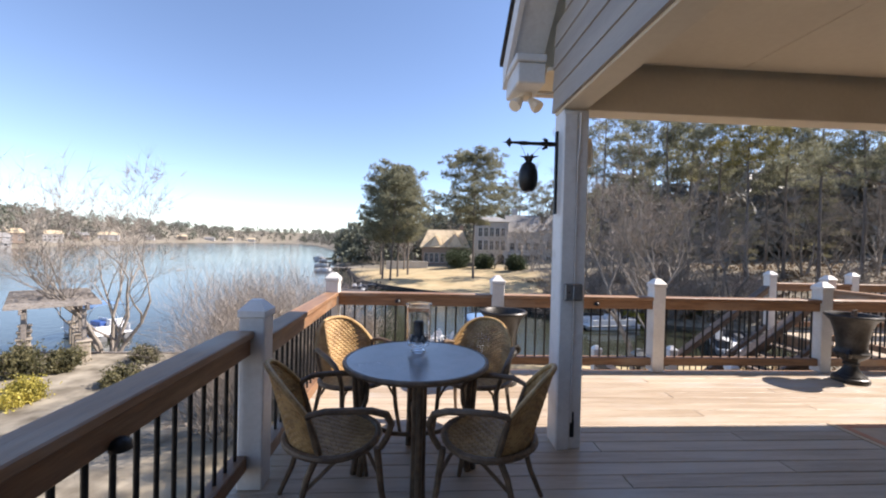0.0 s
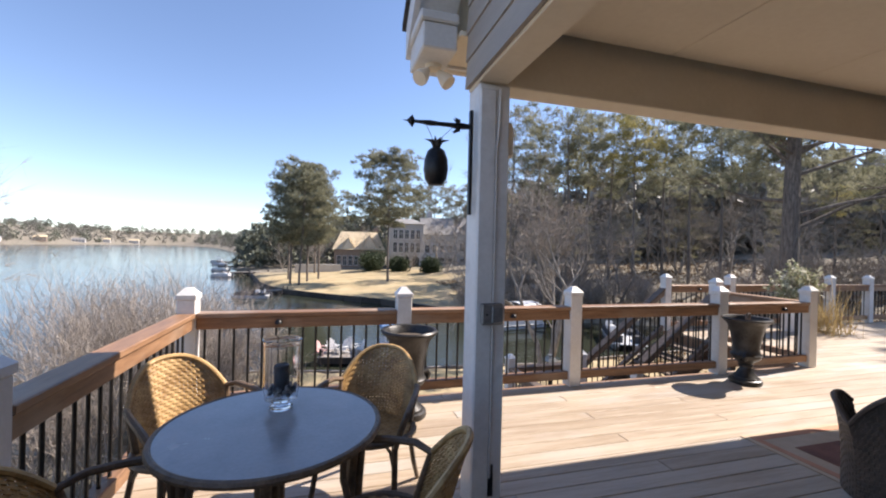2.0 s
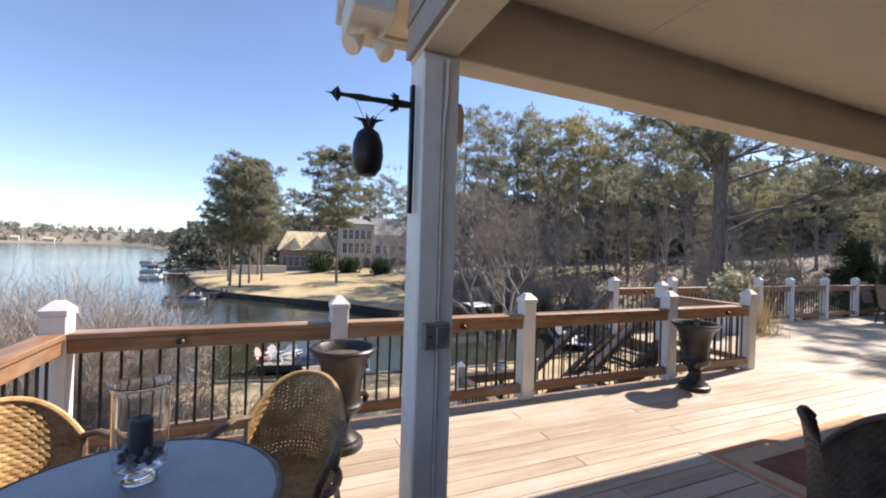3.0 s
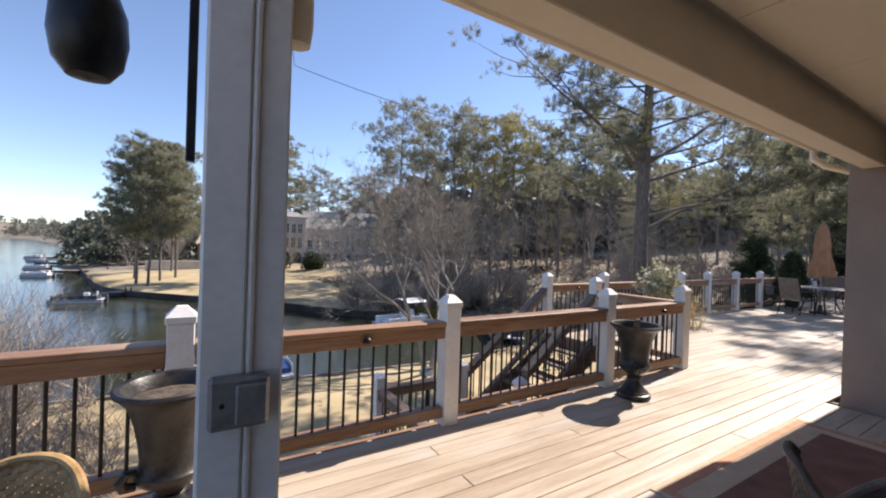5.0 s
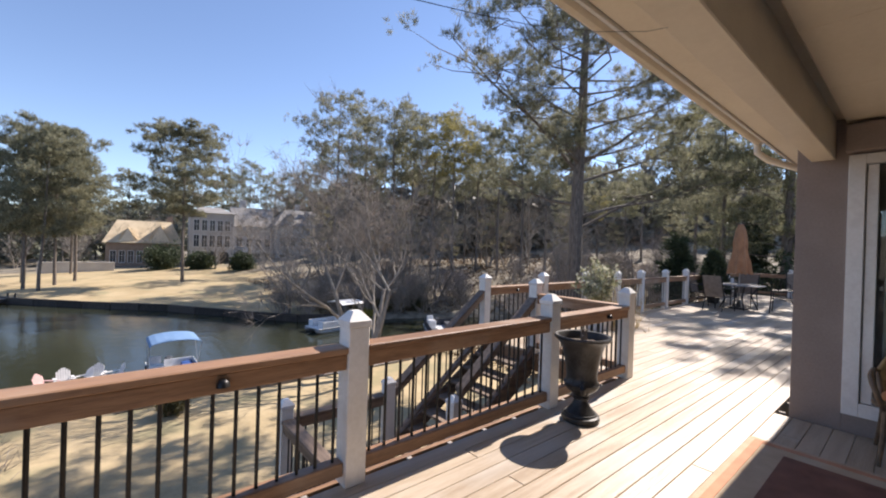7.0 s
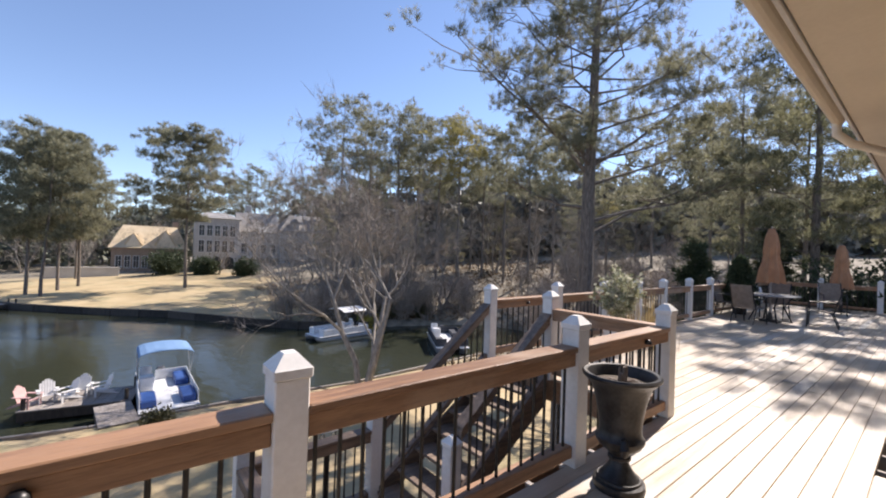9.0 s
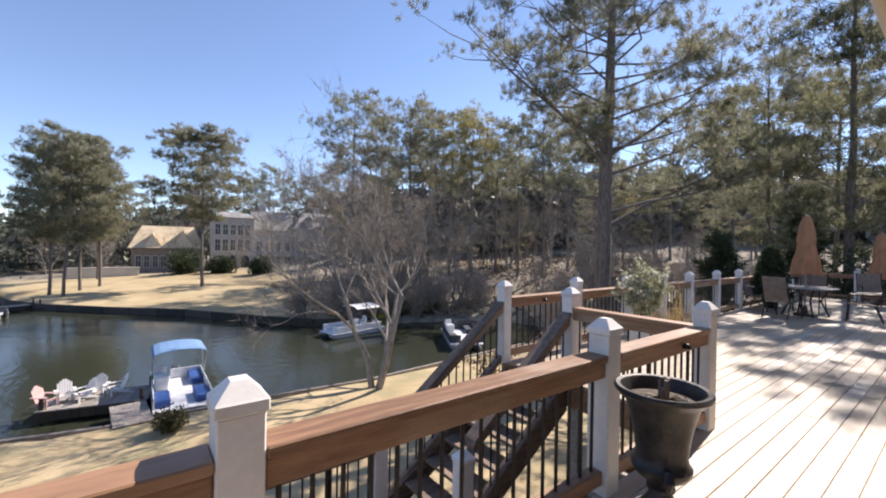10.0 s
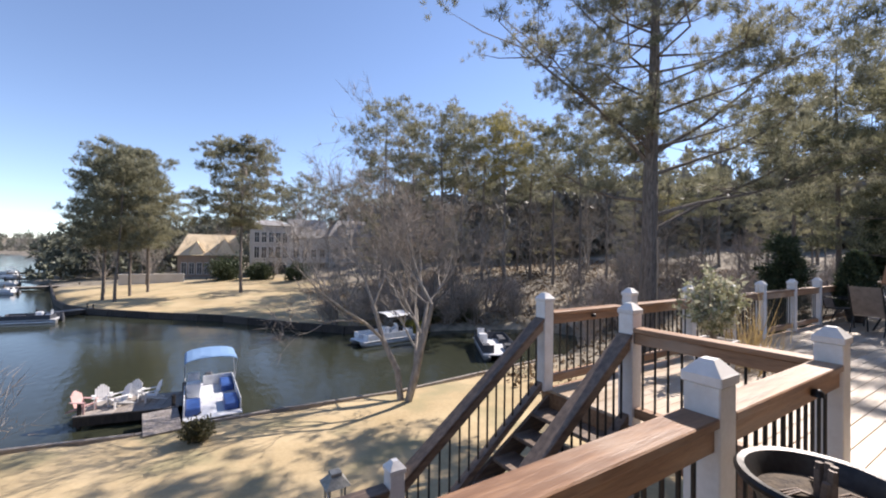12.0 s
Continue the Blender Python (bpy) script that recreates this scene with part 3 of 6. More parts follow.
for x, y, a in ((2.22, 4.823, 0), (6.2, 4.823, 0), (-0.858, 1.55, -90), (7.55, 7.293, 0), (-0.13, 4.823, 0)):
    li = thing("rail_light", "small black dome light under the railing", "light", "rail lights", pose(x, y, 0.795, 0, 0, a) @ Matrix.Scale(0.8, 4))
    part("shade", Shape().lathe([(0.0, 0.05), (0.02, 0.047), (0.037, 0.03), (0.042, 0.0), (0.035, 0.0), (0.03, 0.02), (0.0, 0.035)], 16), BLACK, li, smooth=True)
    part("mount", Shape().box(-0.02, 0.018, 0.005, 0.02, 0.0215, 0.045, 0.001), BLACK, li)

# ---- stairs down to the lawn ----
stairs = thing("stairs", "brown wooden deck stairs with open treads going down", "stairs")
NST, RUN, DROP = 7, 0.265, 0.18
Y0, Y1 = 6.34, 7.33
for i in range(NST):
    x1 = 6.76 - i * RUN
    z = -DROP * (i + 1)
    part("tread", Shape().box(x1 - RUN - 0.03, Y0 + 0.04, z - 0.04, x1 - 0.0, Y1 - 0.04, z, 0.008), STAIRWOOD, stairs, "worn brown tread")
XL = 6.76 - NST * RUN
ZL = -DROP * (NST + 1)
for y in (Y0 - 0.01, Y1 - 0.04):
    st = Shape().prism([(6.77, -0.05), (6.77, -0.33), (XL, ZL - 0.05), (XL, ZL + 0.22)], y, y + 0.045)
    part("stringer", st, STAIRWOOD, stairs, "dark stained stringer")
part("landing", Shape().box(3.35, Y0 - 1.15, ZL - 0.05, XL + 0.02, Y1 + 0.02, ZL, 0.006), STAIRWOOD, stairs, "brown wooden landing")
for i in range(14):
    x0 = 5.0 + i * RUN
    z = ZL - DROP * (i + 1)
    part("tread", Shape().box(x0, Y0 - 1.12, z - 0.04, x0 + RUN + 0.03, Y0 - 0.12, z, 0.008), STAIRWOOD, stairs)
for y in (Y0 - 1.15, Y0 - 0.12):
    st = Shape().prism([(5.0, ZL - 0.02), (5.0, ZL - 0.3), (5.0 + 14 * RUN, ZL - 14 * DROP - 0.3), (5.0 + 14 * RUN, ZL - 14 * DROP)], y, y + 0.045)
    part("stringer", st, WHITE, stairs, "white painted stringer")
for x, y in ((3.42, Y1), (3.42, Y0 - 1.1), (XL, Y1)):
    part("leg", Shape().box(x - 0.06, y - 0.06, -5.2, x + 0.06, y + 0.06, ZL - 0.05), OLDWOOD, stairs, "square timber leg")
srail = thing("stair_railing", "sloping brown stair railing with white posts", "railing", "deck railings")
LX = 4.86
rail_post(srail, LX, 7.37, ZL)
rail_post(srail, 5.16, 6.30, ZL)
rail_post(srail, 3.42, 7.37, ZL)
rail_post(srail, 3.42, 5.2, ZL)
slope = DROP / RUN
rail_span(srail, (6.763, 7.37), (LX, 7.37), 0.0, ZL, wood=STAIRWOOD)
rail_span(srail, (6.763, 6.30), (5.16, 6.30), 0.0, -(6.763 - 5.16) * slope - 0.1, wood=STAIRWOOD)
rail_span(srail, (LX, 7.37), (3.42, 7.37), ZL, ZL, wood=STAIRWOOD)
rail_span(srail, (3.42, 7.37), (3.42, 5.2), ZL, ZL, wood=STAIRWOOD)

# ---- lake and land ----
WATER_Z = -5.0
LAKE = [(-260, -60), (-90, 12), (-45, 22), (-20, 22.2), (-8, 22.3), (-2, 21.8), (1.8, 21.0), (6, 20.95), (11.2, 20.5), (16, 20.9), (23, 21.4), (30, 25), (29, 30), (22, 33), (17.5, 34), (14, 36), (11.4, 39), (6, 46.6), (0, 52), (-5.3, 57.5), (-8, 62), (-10, 68), (-17.4, 100), (-24, 112), (-33, 172), (-60, 300), (-150, 620), (-280, 900), (-330, 880), (-300, 500), (-230, 300), (-176, 180), (-200, 90), (-300, 40)]


def shore_distance(x, y):
    """Distance to the shore, above nought on land."""
    inside = np.zeros(x.shape, bool)
    best = np.full(x.shape, 1e9)
    for (x0, y0), (x1, y1) in zip(LAKE, LAKE[1:] + LAKE[:1]):
        dx, dy = x1 - x0, y1 - y0
        t = np.clip(((x - x0) * dx + (y - y0) * dy) / (dx * dx + dy * dy), 0, 1)
        best = np.minimum(best, np.hypot(x - x0 - t * dx, y - y0 - t * dy))
        cross = ((y0 > y) != (y1 > y)) & (x < (x1 - x0) * (y - y0) / (y1 - y0 + 1e-12) + x0)
        inside ^= cross
    return np.where(inside, -best, best)


def land(x, y):
    x, y = np.asarray(x, float), np.asarray(y, float)
    d = shore_distance(x, y)
    bank = np.clip(d / 0.35, -4, 1) * 0.38
    near = np.clip((24 - y) / 12, 0, 1)
    rise = np.where(d > 0, 0.055 * np.minimum(d, 14) * (0.45 + 0.55 * (1 - near)), 0)
    rise += np.where((d > 0) & (y > 30), np.clip((d - 14) * 0.035, 0, 1.6), 0)
    right = np.clip((x - 16) / 26, 0, 1) * np.clip(d / 10, 0, 1)
    rise += right * 2.6 + np.clip((x - 45) / 60, 0, 1) * 5
    far = np.hypot(x, y)
    rise += np.clip((far - 150) / 200, 0, 1) * np.clip(d / 120, 0, 1) * 24 * (x < 60)
    wob = 0.12 * np.sin(x * 0.31 + 1) * np.cos(y * 0.27) * np.clip(d / 4, 0, 1)
    return WATER_Z + bank + rise + wob


N = 220
u = np.linspace(-1, 1, N)
gx = 5 + 42 * u + 2600 * u ** 7
gy = 28 + 46 * u + 2600 * u ** 7
X, Y = np.meshgrid(gx, gy)
Z = land(X, Y)
gv = np.stack([X, Y, Z], -1).reshape(-1, 3)
ii = (np.arange(N - 1)[:, None] * N + np.arange(N - 1)[None, :]).ravel()
gt = np.concatenate([np.stack([ii, ii + 1, ii + N + 1], 1), np.stack([ii, ii + N + 1, ii + N], 1)])
gme = fast_mesh("ground", gv, gt, GROUND)
gme.shade_smooth()
D = shore_distance(X, Y)
litter = np.clip((X - 17 - 2 * np.sin(Y * 0.5)) / 5, 0, 1) * (Y < 95)
litter = np.maximum(litter, np.clip((-2.0 - X) / 5, 0, 1) * (Y < 30))
litter = np.maximum(litter, np.clip((8.5 - Y) / 3, 0, 1))
litter = np.maximum(litter, np.clip((np.hypot(X, Y) - 130) / 40, 0, 1))
litter = np.maximum(litter, np.clip((Y - 84) / 10, 0, 1) * (X > -30))
la = gme.attributes.new("litter", "FLOAT", "POINT")
la.data.foreach_set("value", litter.ravel().astype(np.float32))
ground = tagged(new("ground", gme), "dormant straw-coloured lawn and leaf litter", "ground", kind="structure")
wm = fast_mesh("water", [(-900, -200, WATER_Z), (200, -200, WATER_Z), (200, 1200, WATER_Z), (-900, 1200, WATER_Z)], [(0, 1, 2), (0, 2, 3)], WATER)
tagged(new("water", wm), "calm green-brown lake water with ripples", "water", kind="structure")


def high(x, y):
    return float(land(np.array([x]), np.array([y]))[0])


# ---- trees ----


def grow(rng, shape, p, d, length, r, depth, wander, fork, tips, shrink=0.72, lift=0.15, min_sides=3):
    """A limb that bends and forks; the ends are put into tips."""
    n = 3
    pts, rad = [Vector(p)], [r]
    dv = Vector(d)
    for i in range(n):
        dv = (dv + Vector(rng.normal(0, wander, 3)) + Vector((0, 0, lift * 0.3))).normalized()
        pts.append(pts[-1] + dv * length / n)
        rad.append(max(0.005, r * (1 - 0.45 * (i + 1) / n)))
    shape.tube(pts, rad, max(min_sides, min(7, 3 + depth)), caps=False)
    if depth == 0:
        tips.append((pts[-1], dv))
        return
    k = fork if rng.random() < 0.75 else fork + 1
    for i in range(k):
        j = 1 + int(rng.integers(0, n))
        side = Vector(rng.normal(0, 1, 3))
        side = (side - dv * side.dot(dv)).normalized()
        nd = (dv * rng.uniform(0.55, 1.0) + side * rng.uniform(0.45, 0.9) + Vector((0, 0, lift))).normalized()
        grow(rng, shape, pts[j if i else n], nd, length * shrink * rng.uniform(0.75, 1.15), rad[j if i else n] * 0.7, depth - 1, wander, fork, tips, shrink, lift, min_sides)


def bare_tree(seed, place, tall, stems=1, lean=0.15, bark=None, twig=None, label="leafless deciduous tree with fine grey twigs", fork=3, depth=4, twigs=9, group="", thick=0.013, size=0.2, shrink=0.72, lift=0.15, fine=1.0):
    rng = np.random.default_rng(seed)
    wood, tips = Shape(), []
    for i in range(stems):
        a = 2 * math.pi * i / max(1, stems) + rng.uniform(0, 1)
        d = Vector((math.cos(a) * lean, math.sin(a) * lean, 1)).normalized()
        grow(rng, wood, (math.cos(a) * 0.12 * (stems > 1), math.sin(a) * 0.12 * (stems > 1), -0.3), d, tall * 0.36, tall * thick, depth, 0.15, fork, tips, shrink, lift)
    tree = thing("bare_tree", label, "tree", group, place)
    part("trunk", wood, bark or TWIG, tree)
    c = np.array([t[0] for t in tips])
    ax = np.array([t[1] for t in tips])
    v, t = sprays(rng, c, ax, twigs, tall * size * 0.3, (0.004 + tall * 0.00045) * fine, 0.5, 0.0)
    part("twig_spray", fast_mesh("twig_spray", v, t, twig or TWIG), twig or TWIG, tree, "fine bare twigs")
    return tree


def pine(seed, place, tall, clear=0.5, reach=0.2, limbs=34, tufts=12, blades=14, blade=0.3, width=0.018, mat=None, label="tall pine with a bare trunk and a broad crown", group="", thick=0.012, extra=(), pad=0.05, pads=5, low=0.55, flat=0.5):
    """A pine: a bare bole, spreading limbs, and domed pads of needles along their outer ends."""
    rng = np.random.default_rng(seed)
    wood = Shape()
    pts = [Vector((0, 0, -0.4))]
    drift = Vector(rng.normal(0, 0.012, 3))
    for i in range(9):
        pts.append(Vector((pts[-1].x + drift.x * tall / 9 + rng.normal(0, 0.012) * tall / 9 * 2, pts[-1].y + drift.y * tall / 9 + rng.normal(0, 0.02) * tall / 9, tall * 0.97 * (i + 1) / 9)))
    r0 = tall * thick
    wood.tube(pts, [r0 * (1.12 if i == 0 else 1 - 0.85 * (i / 9) ** 1.2) for i in range(10)], 10, caps=False)
    cc, ss = [], []
    plan = [None] * limbs + list(extra)
    for i, given in enumerate(plan):
        f = clear + (0.97 - clear) * ((min(i, limbs - 1) + rng.random() * 0.8) / limbs)
        a = i * 2.4 + rng.uniform(-0.6, 0.6)
        g = (f - clear) / (1 - clear)
        dome = (1 - g ** 2.6) ** 0.5 * min(1.0, low + 1.6 * g) * 0.95 + 0.10
        ln = tall * reach * dome * rng.uniform(0.72, 1.12)
        up = 0.05 + g ** 2 * 0.5 + rng.uniform(-0.08, 0.14)
        if given:
            f, a, ln, up = given
            g = 0.0
        h = f * 9
        k = min(8, int(h))
        base = pts[k].lerp(pts[k + 1], h - k)
        d = Vector((math.cos(a), math.sin(a), up)).normalized()
        bend = Vector(rng.normal(0, 0.2, 3)) * Vector((1, 1, 0.5))
        lp = [base, base + d * ln * 0.35, base + d * ln * 0.7 + bend * ln * 0.4 + Vector((0, 0, ln * 0.04)), base + d * ln + bend * ln * 0.7 + Vector((0, 0, ln * 0.13))]
        lr = r0 * (0.26 if given else 0.19) * (1 - 0.6 * g)
        wood.tube(lp, [lr, lr * 0.7, lr * 0.45, lr * 0.15], 5, caps=False)
        for j in range(pads + 4 if given else pads):
            q = 1.0 if j == 0 else rng.uniform(0.42, 1.0)
            k = min(2, int(q * 3))
            s = lp[k].lerp(lp[k + 1], min(1.0, q * 3 - k))
            e = s + Vector((rng.normal(0, 0.17), rng.normal(0, 0.17), rng.uniform(0.0, 0.14))) * ln
            wood.tube([s, s.lerp(e, 0.6) + Vector((0, 0, -0.02 * ln)), e], [lr * 0.35, lr * 0.22, lr * 0.06], 3, caps=False)
            cc.append(tuple(e))
            ss.append(tall * pad * rng.uniform(0.55, 1.3) * (1.0 - 0.25 * g))
    n = len(cc) * tufts
    u = rng.normal(0, 1, (n, 3))
    u[:, 2] = np.abs(u[:, 2]) * 1.1 - 0.35
    u /= np.linalg.norm(u, axis=1, keepdims=True)
    size = np.repeat(np.array(ss), tufts)[:, None] * rng.uniform(0.35, 1.0, (n, 1))
    c = np.repeat(np.array(cc), tufts, axis=0) + u * size * (1, 1, flat)
    tree = thing("pine_tree", label, "tree", group, place)
    part("trunk", wood, BARK, tree, "rough grey-brown bark")
    v, t = sprays(rng, c, u * 0.7 + (0, 0, 0.5), blades, blade, width, 0.6)
    part("crown", fast_mesh("crown", v, t, mat or NEEDLE), mat or NEEDLE, tree, "tufts of dull green needles")
    return tree


def shrub(seed, place, wide, tall, leaf=None, label="rounded evergreen shrub", blades=1500, size=0.09, stems=9, name="shrub", twig=None, group="", fine=1.0):
    rng = np.random.default_rng(seed)
    bush = thing(name, label, "shrub", group, place)
    wood, tips = Shape(), []
    for i in range(stems):
        a = rng.uniform(0, 6.28)
        d = Vector((math.cos(a) * wide / tall * 0.5, math.sin(a) * wide / tall * 0.5, 1)).normalized()
        grow(rng, wood, (rng.normal(0, wide * 0.08), rng.normal(0, wide * 0.08), -0.1), d, tall * 0.42, tall * 0.012 * fine, 2, 0.15, 3, tips, lift=0.25)
    part("stem", wood, twig or TWIG, bush)
    if leaf:
        base = np.array([tuple(t[0]) for t in tips])
        idx = rng.integers(0, len(base), blades)
        c = base[idx] * rng.uniform(0.55, 1.05, (blades, 1)) + rng.normal(0, wide * 0.07, (blades, 3))
        c[:, 2] = np.maximum(c[:, 2], 0.05)
        v, t = sprays(rng, c, np.tile([0, 0, 0.4], (blades, 1)), 3, size, size * 0.28, 0.8)
        part("leaf_mass", fast_mesh("leaf_mass", v, t, leaf), leaf, bush)
    else:
        v, t = sprays(rng, np.array([tuple(q[0]) for q in tips]), np.array([tuple(q[1]) for q in tips]), 7, tall * 0.2, (0.006 + tall * 0.001) * fine, 0.4)
        part("twig_spray", fast_mesh("twig_spray", v, t, twig or TWIG), twig or TWIG, bush)
    return bush


# the large pine past the far railing
bx, by = 20.4, 14.2
pine(5, pose(bx, by, high(bx, by), 0, 0, 40), 23.5, 0.44, 0.24, 48, 14, 20, 0.27, 0.013, label="large open-crowned pine standing beyond the railing", thick=0.0175, extra=((0.43, 1.85, 7.5, 1.1), (0.30, -1.2, 6.5, 0.55), (0.33, -1.6, 5.5, 0.3), (0.36, 1.4, 4.0, 0.15), (0.41, -1.0, 6.0, 0.35), (0.45, -1.5, 7.0, 0.6), (0.47, 1.7, 8.0, 0.75)), pad=0.034, pads=8, flat=0.75)

# the lone pine on the peninsula lawn, and the grove beside
pine(8, pose(9.0, 63, high(9, 63)), 19.5, 0.44, 0.28, 46, 9, 14, 0.40, 0.030, label="lone umbrella-crowned pine on the far lawn", thick=0.0105, group="peninsula pines", pad=0.046, pads=9, low=0.4, flat=0.6)
for i, (x, y, h) in enumerate(((-4.0, 63, 19.5), (-3.1, 68, 20.5), (-1.5, 71, 18.5), (-5.5, 66, 17.5), (-2.6, 84, 20), (-6.5, 74, 19))):
    if i in (0, 1, 4):
        GROVE = pine(30 + i, pose(x, y, high(x, y)), h * 0.90, 0.32, 0.20, 38, 6, 11, 0.42, 0.034, label="tall slim pine in a small lawn grove", group="peninsula pines", thick=0.009, pad=0.05, pads=8, low=0.5, flat=0.65)
    else:
        copy_thing(GROVE, pose(x, y, high(x, y), 0, 0, i * 71))

# the pine wood behind the cove: a front row with the tallest crowns, and rows behind
WOOD_H = 22.0
wood_pines = [pine(50 + k, pose(64 + 4 * k, 30 - 4 * k, high(64 + 4 * k, 30 - 4 * k)), WOOD_H, (0.58, 0.64, 0.52, 0.60)[k], (0.185, 0.165, 0.155, 0.175)[k], 22, 7, 10, 0.42, 0.032, mat=(NEEDLE, NEEDLEGOLD, NEEDLE, NEEDLESHADE)[k], label=("tall pine in the wood behind the cove", "yellowish tall pine in the wood", "slim tall pine in the wood", "tall pine in the wood with shade-darkened needles")[k], group="wood pines", thick=0.0085, pad=0.05, pads=7, low=0.55, flat=0.75) for k in range(4)]
low_pine = pine(58, pose(70, 22, high(70, 22)), 14.0, 0.18, 0.20, 22, 8, 9, 0.38, 0.032, mat=WOODLEAF, label="young pine with low branches in the wood", group="wood pines", thick=0.009, pad=0.07, low=0.7)
rng = np.random.default_rng(3)


def wood_tree(src, own, bearing, far, slope):
    """A copy at a bearing and distance from the porch, tall enough to reach the given slope."""
    x, y = 1.9 + far * math.sin(radians(bearing)), 2.8 + far * math.cos(radians(bearing))
    z = high(x, y) - 0.3
    k = (1.55 + slope * far - z) / own
    copy_thing(src, pose(x, y, z, 0, 0, rng.uniform(0, 360)) @ Matrix.Scale(k, 4))


for bearing, far, slope, k in ((24.6, 50, 0.365, 0), (28.6, 57, 0.325, 2), (32.6, 51, 0.355, 0), (35.2, 56, 0.345, 2), (38.2, 53, 0.335, 0), (41.2, 50, 0.335, 1), (44.6, 54, 0.325, 2), (47.6, 50, 0.305, 3), (51.0, 49, 0.322, 0), (54.2, 54, 0.29, 3), (57.5, 50, 0.24, 0), (61, 52, 0.20, 2), (64.5, 48, 0.18, 3), (68, 52, 0.145, 0), (71.5, 50, 0.12, 2), (75, 54, 0.115, 3), (79, 52, 0.13, 0)):
    wood_tree(wood_pines[k], WOOD_H, bearing, far, slope)
for i in range(9):
    wood_tree(wood_pines[(0, 2, 1, 3, 2, 0)[i % 6]], WOOD_H, 24 + 4.6 * i + rng.normal(0, 0.6), rng.uniform(58, 74), (0.27 if i < 7 else 0.15) * rng.uniform(0.86, 1.04))
for i in range(8):
    wood_tree(low_pine, 14.0, 22.5 + 6.6 * i + rng.normal(0, 0.7), rng.uniform(50, 66), rng.uniform(0.08, 0.15) * (1 if i < 6 else 0.7))
for bearing, far, slope in ((13.8, 104, 0.185), (16.3, 110, 0.16), (18.6, 106, 0.165), (20.6, 100, 0.175), (10.6, 118, 0.15), (6.8, 120, 0.14), (4.6, 124, 0.135), (1.5, 122, 0.135), (-1.2, 118, 0.125), (12.2, 116, 0.155)):
    wood_tree(wood_pines[2] if bearing > 12 else low_pine, WOOD_H if bearing > 12 else 14.0, bearing, far, slope)

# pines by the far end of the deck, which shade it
side_pines = [pine(70, pose(26.5, 6.6, high(26.5, 6.6)), 17.5, 0.26, 0.24, 40, 11, 16, 0.30, 0.017, mat=NEEDLESHADE, label="dense pine past the deck's end with shade-darkened needles", group="deck side pines", thick=0.0125, pad=0.046, pads=7, flat=0.7),
              pine(71, pose(31.7, 10.6, high(31.7, 10.6)), 15.5, 0.44, 0.20, 30, 8, 13, 0.30, 0.018, mat=NEEDLE, label="straight pine past the deck's end", group="deck side pines", thick=0.010, pad=0.045, pads=7, flat=0.7)]
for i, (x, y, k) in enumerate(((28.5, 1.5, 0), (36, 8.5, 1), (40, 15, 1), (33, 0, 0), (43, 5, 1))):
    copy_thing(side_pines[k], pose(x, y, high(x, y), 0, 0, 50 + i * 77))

# leafless trees
bare_tree(11, pose(10.96, 19.1, high(10.96, 19.1)), 12.4, 3, 0.17, PALEBARK, TWIG, "multi-stemmed leafless tree on the lakeside lawn", 3, 5, 9, thick=0.0125, size=0.17, shrink=0.70, lift=0.24, fine=0.75)
bare_tree(12, pose(-16.0, 22.3, high(-16, 22.3)), 11.0, 5, 0.42, PALEBARK, TWIG, "pale multi-stemmed leafless tree on the shore", 3, 4, 9, thick=0.010, size=0.27, shrink=0.70, lift=0.30, fine=0.7)
bare = [bare_tree(80 + k, pose(19 + 3 * k, 38 - k, high(19 + 3 * k, 38 - k)), 9 + 1.5 * k, 2, 0.25, PALEBARK, TWIG, "grey leafless tree at the wood's edge", 3, 4, 8, group="bare trees of the wood", lift=0.24, fine=0.7) for k in range(3)]
spots = [(15 + 1.9 * i + rng.normal(0, 1.0), 42 - 0.8 * i + rng.normal(0, 2.6)) for i in range(7)]
spots += [(15 + 3.6 * i + rng.normal(0, 1), 70 + rng.normal(0, 4)) for i in range(4)]
spots += [(30 + 3.4 * i + rng.normal(0, 1), 30 - 1.6 * i + rng.normal(0, 4)) for i in range(5)]
spots += [(-12 + 3.2 * i + rng.normal(0, 2), 100 + rng.normal(0, 5)) for i in range(12)]
spots += [(40 + 2.4 * i + rng.normal(0, 2), 50 - 2.4 * i + rng.normal(0, 4)) for i in range(5)]
for i, (x, y) in enumerate(spots):
    if shore_distance(np.array([x]), np.array([y]))[0] < 0.5:
        continue
    copy_thing(bare[i % 3], pose(x, y, high(x, y) - 0.2, rng.normal(0, 5), rng.normal(0, 5), rng.uniform(0, 360)))

# brush along the cove, the near shore and below the deck
brush = [shrub(90 + k, pose(17.5 + 2 * k, 35.3 - k, high(17.5 + 2 * k, 35.3 - k)), 3.0, 2.6 + 0.5 * k, None, "leafless grey-brown brush on the bank", stems=14, name="brush", twig=(TWIG, REDTWIG)[k], group="brush") for k in range(2)]
spots = [(13 + 0.95 * i + rng.normal(0, 0.6), 38 - 0.42 * i + rng.normal(0, 1.2)) for i in range(13)]
spots += [(24 + 1.5 * i + rng.normal(0, 1), 24 - 0.5 * i + rng.normal(0, 3)) for i in range(18)]
spots += [(14 + 0.85 * i + rng.normal(0, 0.8), 39.5 - 0.3 * i + rng.normal(0, 3.0)) for i in range(20)]
spots += [(23 + 1.8 * i + rng.normal(0, 1.5), 36 - 1.2 * i + rng.normal(0, 5.0)) for i in range(14)]
spots += [(-7.5 + 0.9 * i + rng.normal(0, 0.5), 18.8 + rng.normal(0, 1.4)) for i in range(7)]
spots += [(-6 + 0.9 * i + rng.normal(0, 0.5), 13.2 + rng.normal(0, 1.3)) for i in range(7)]
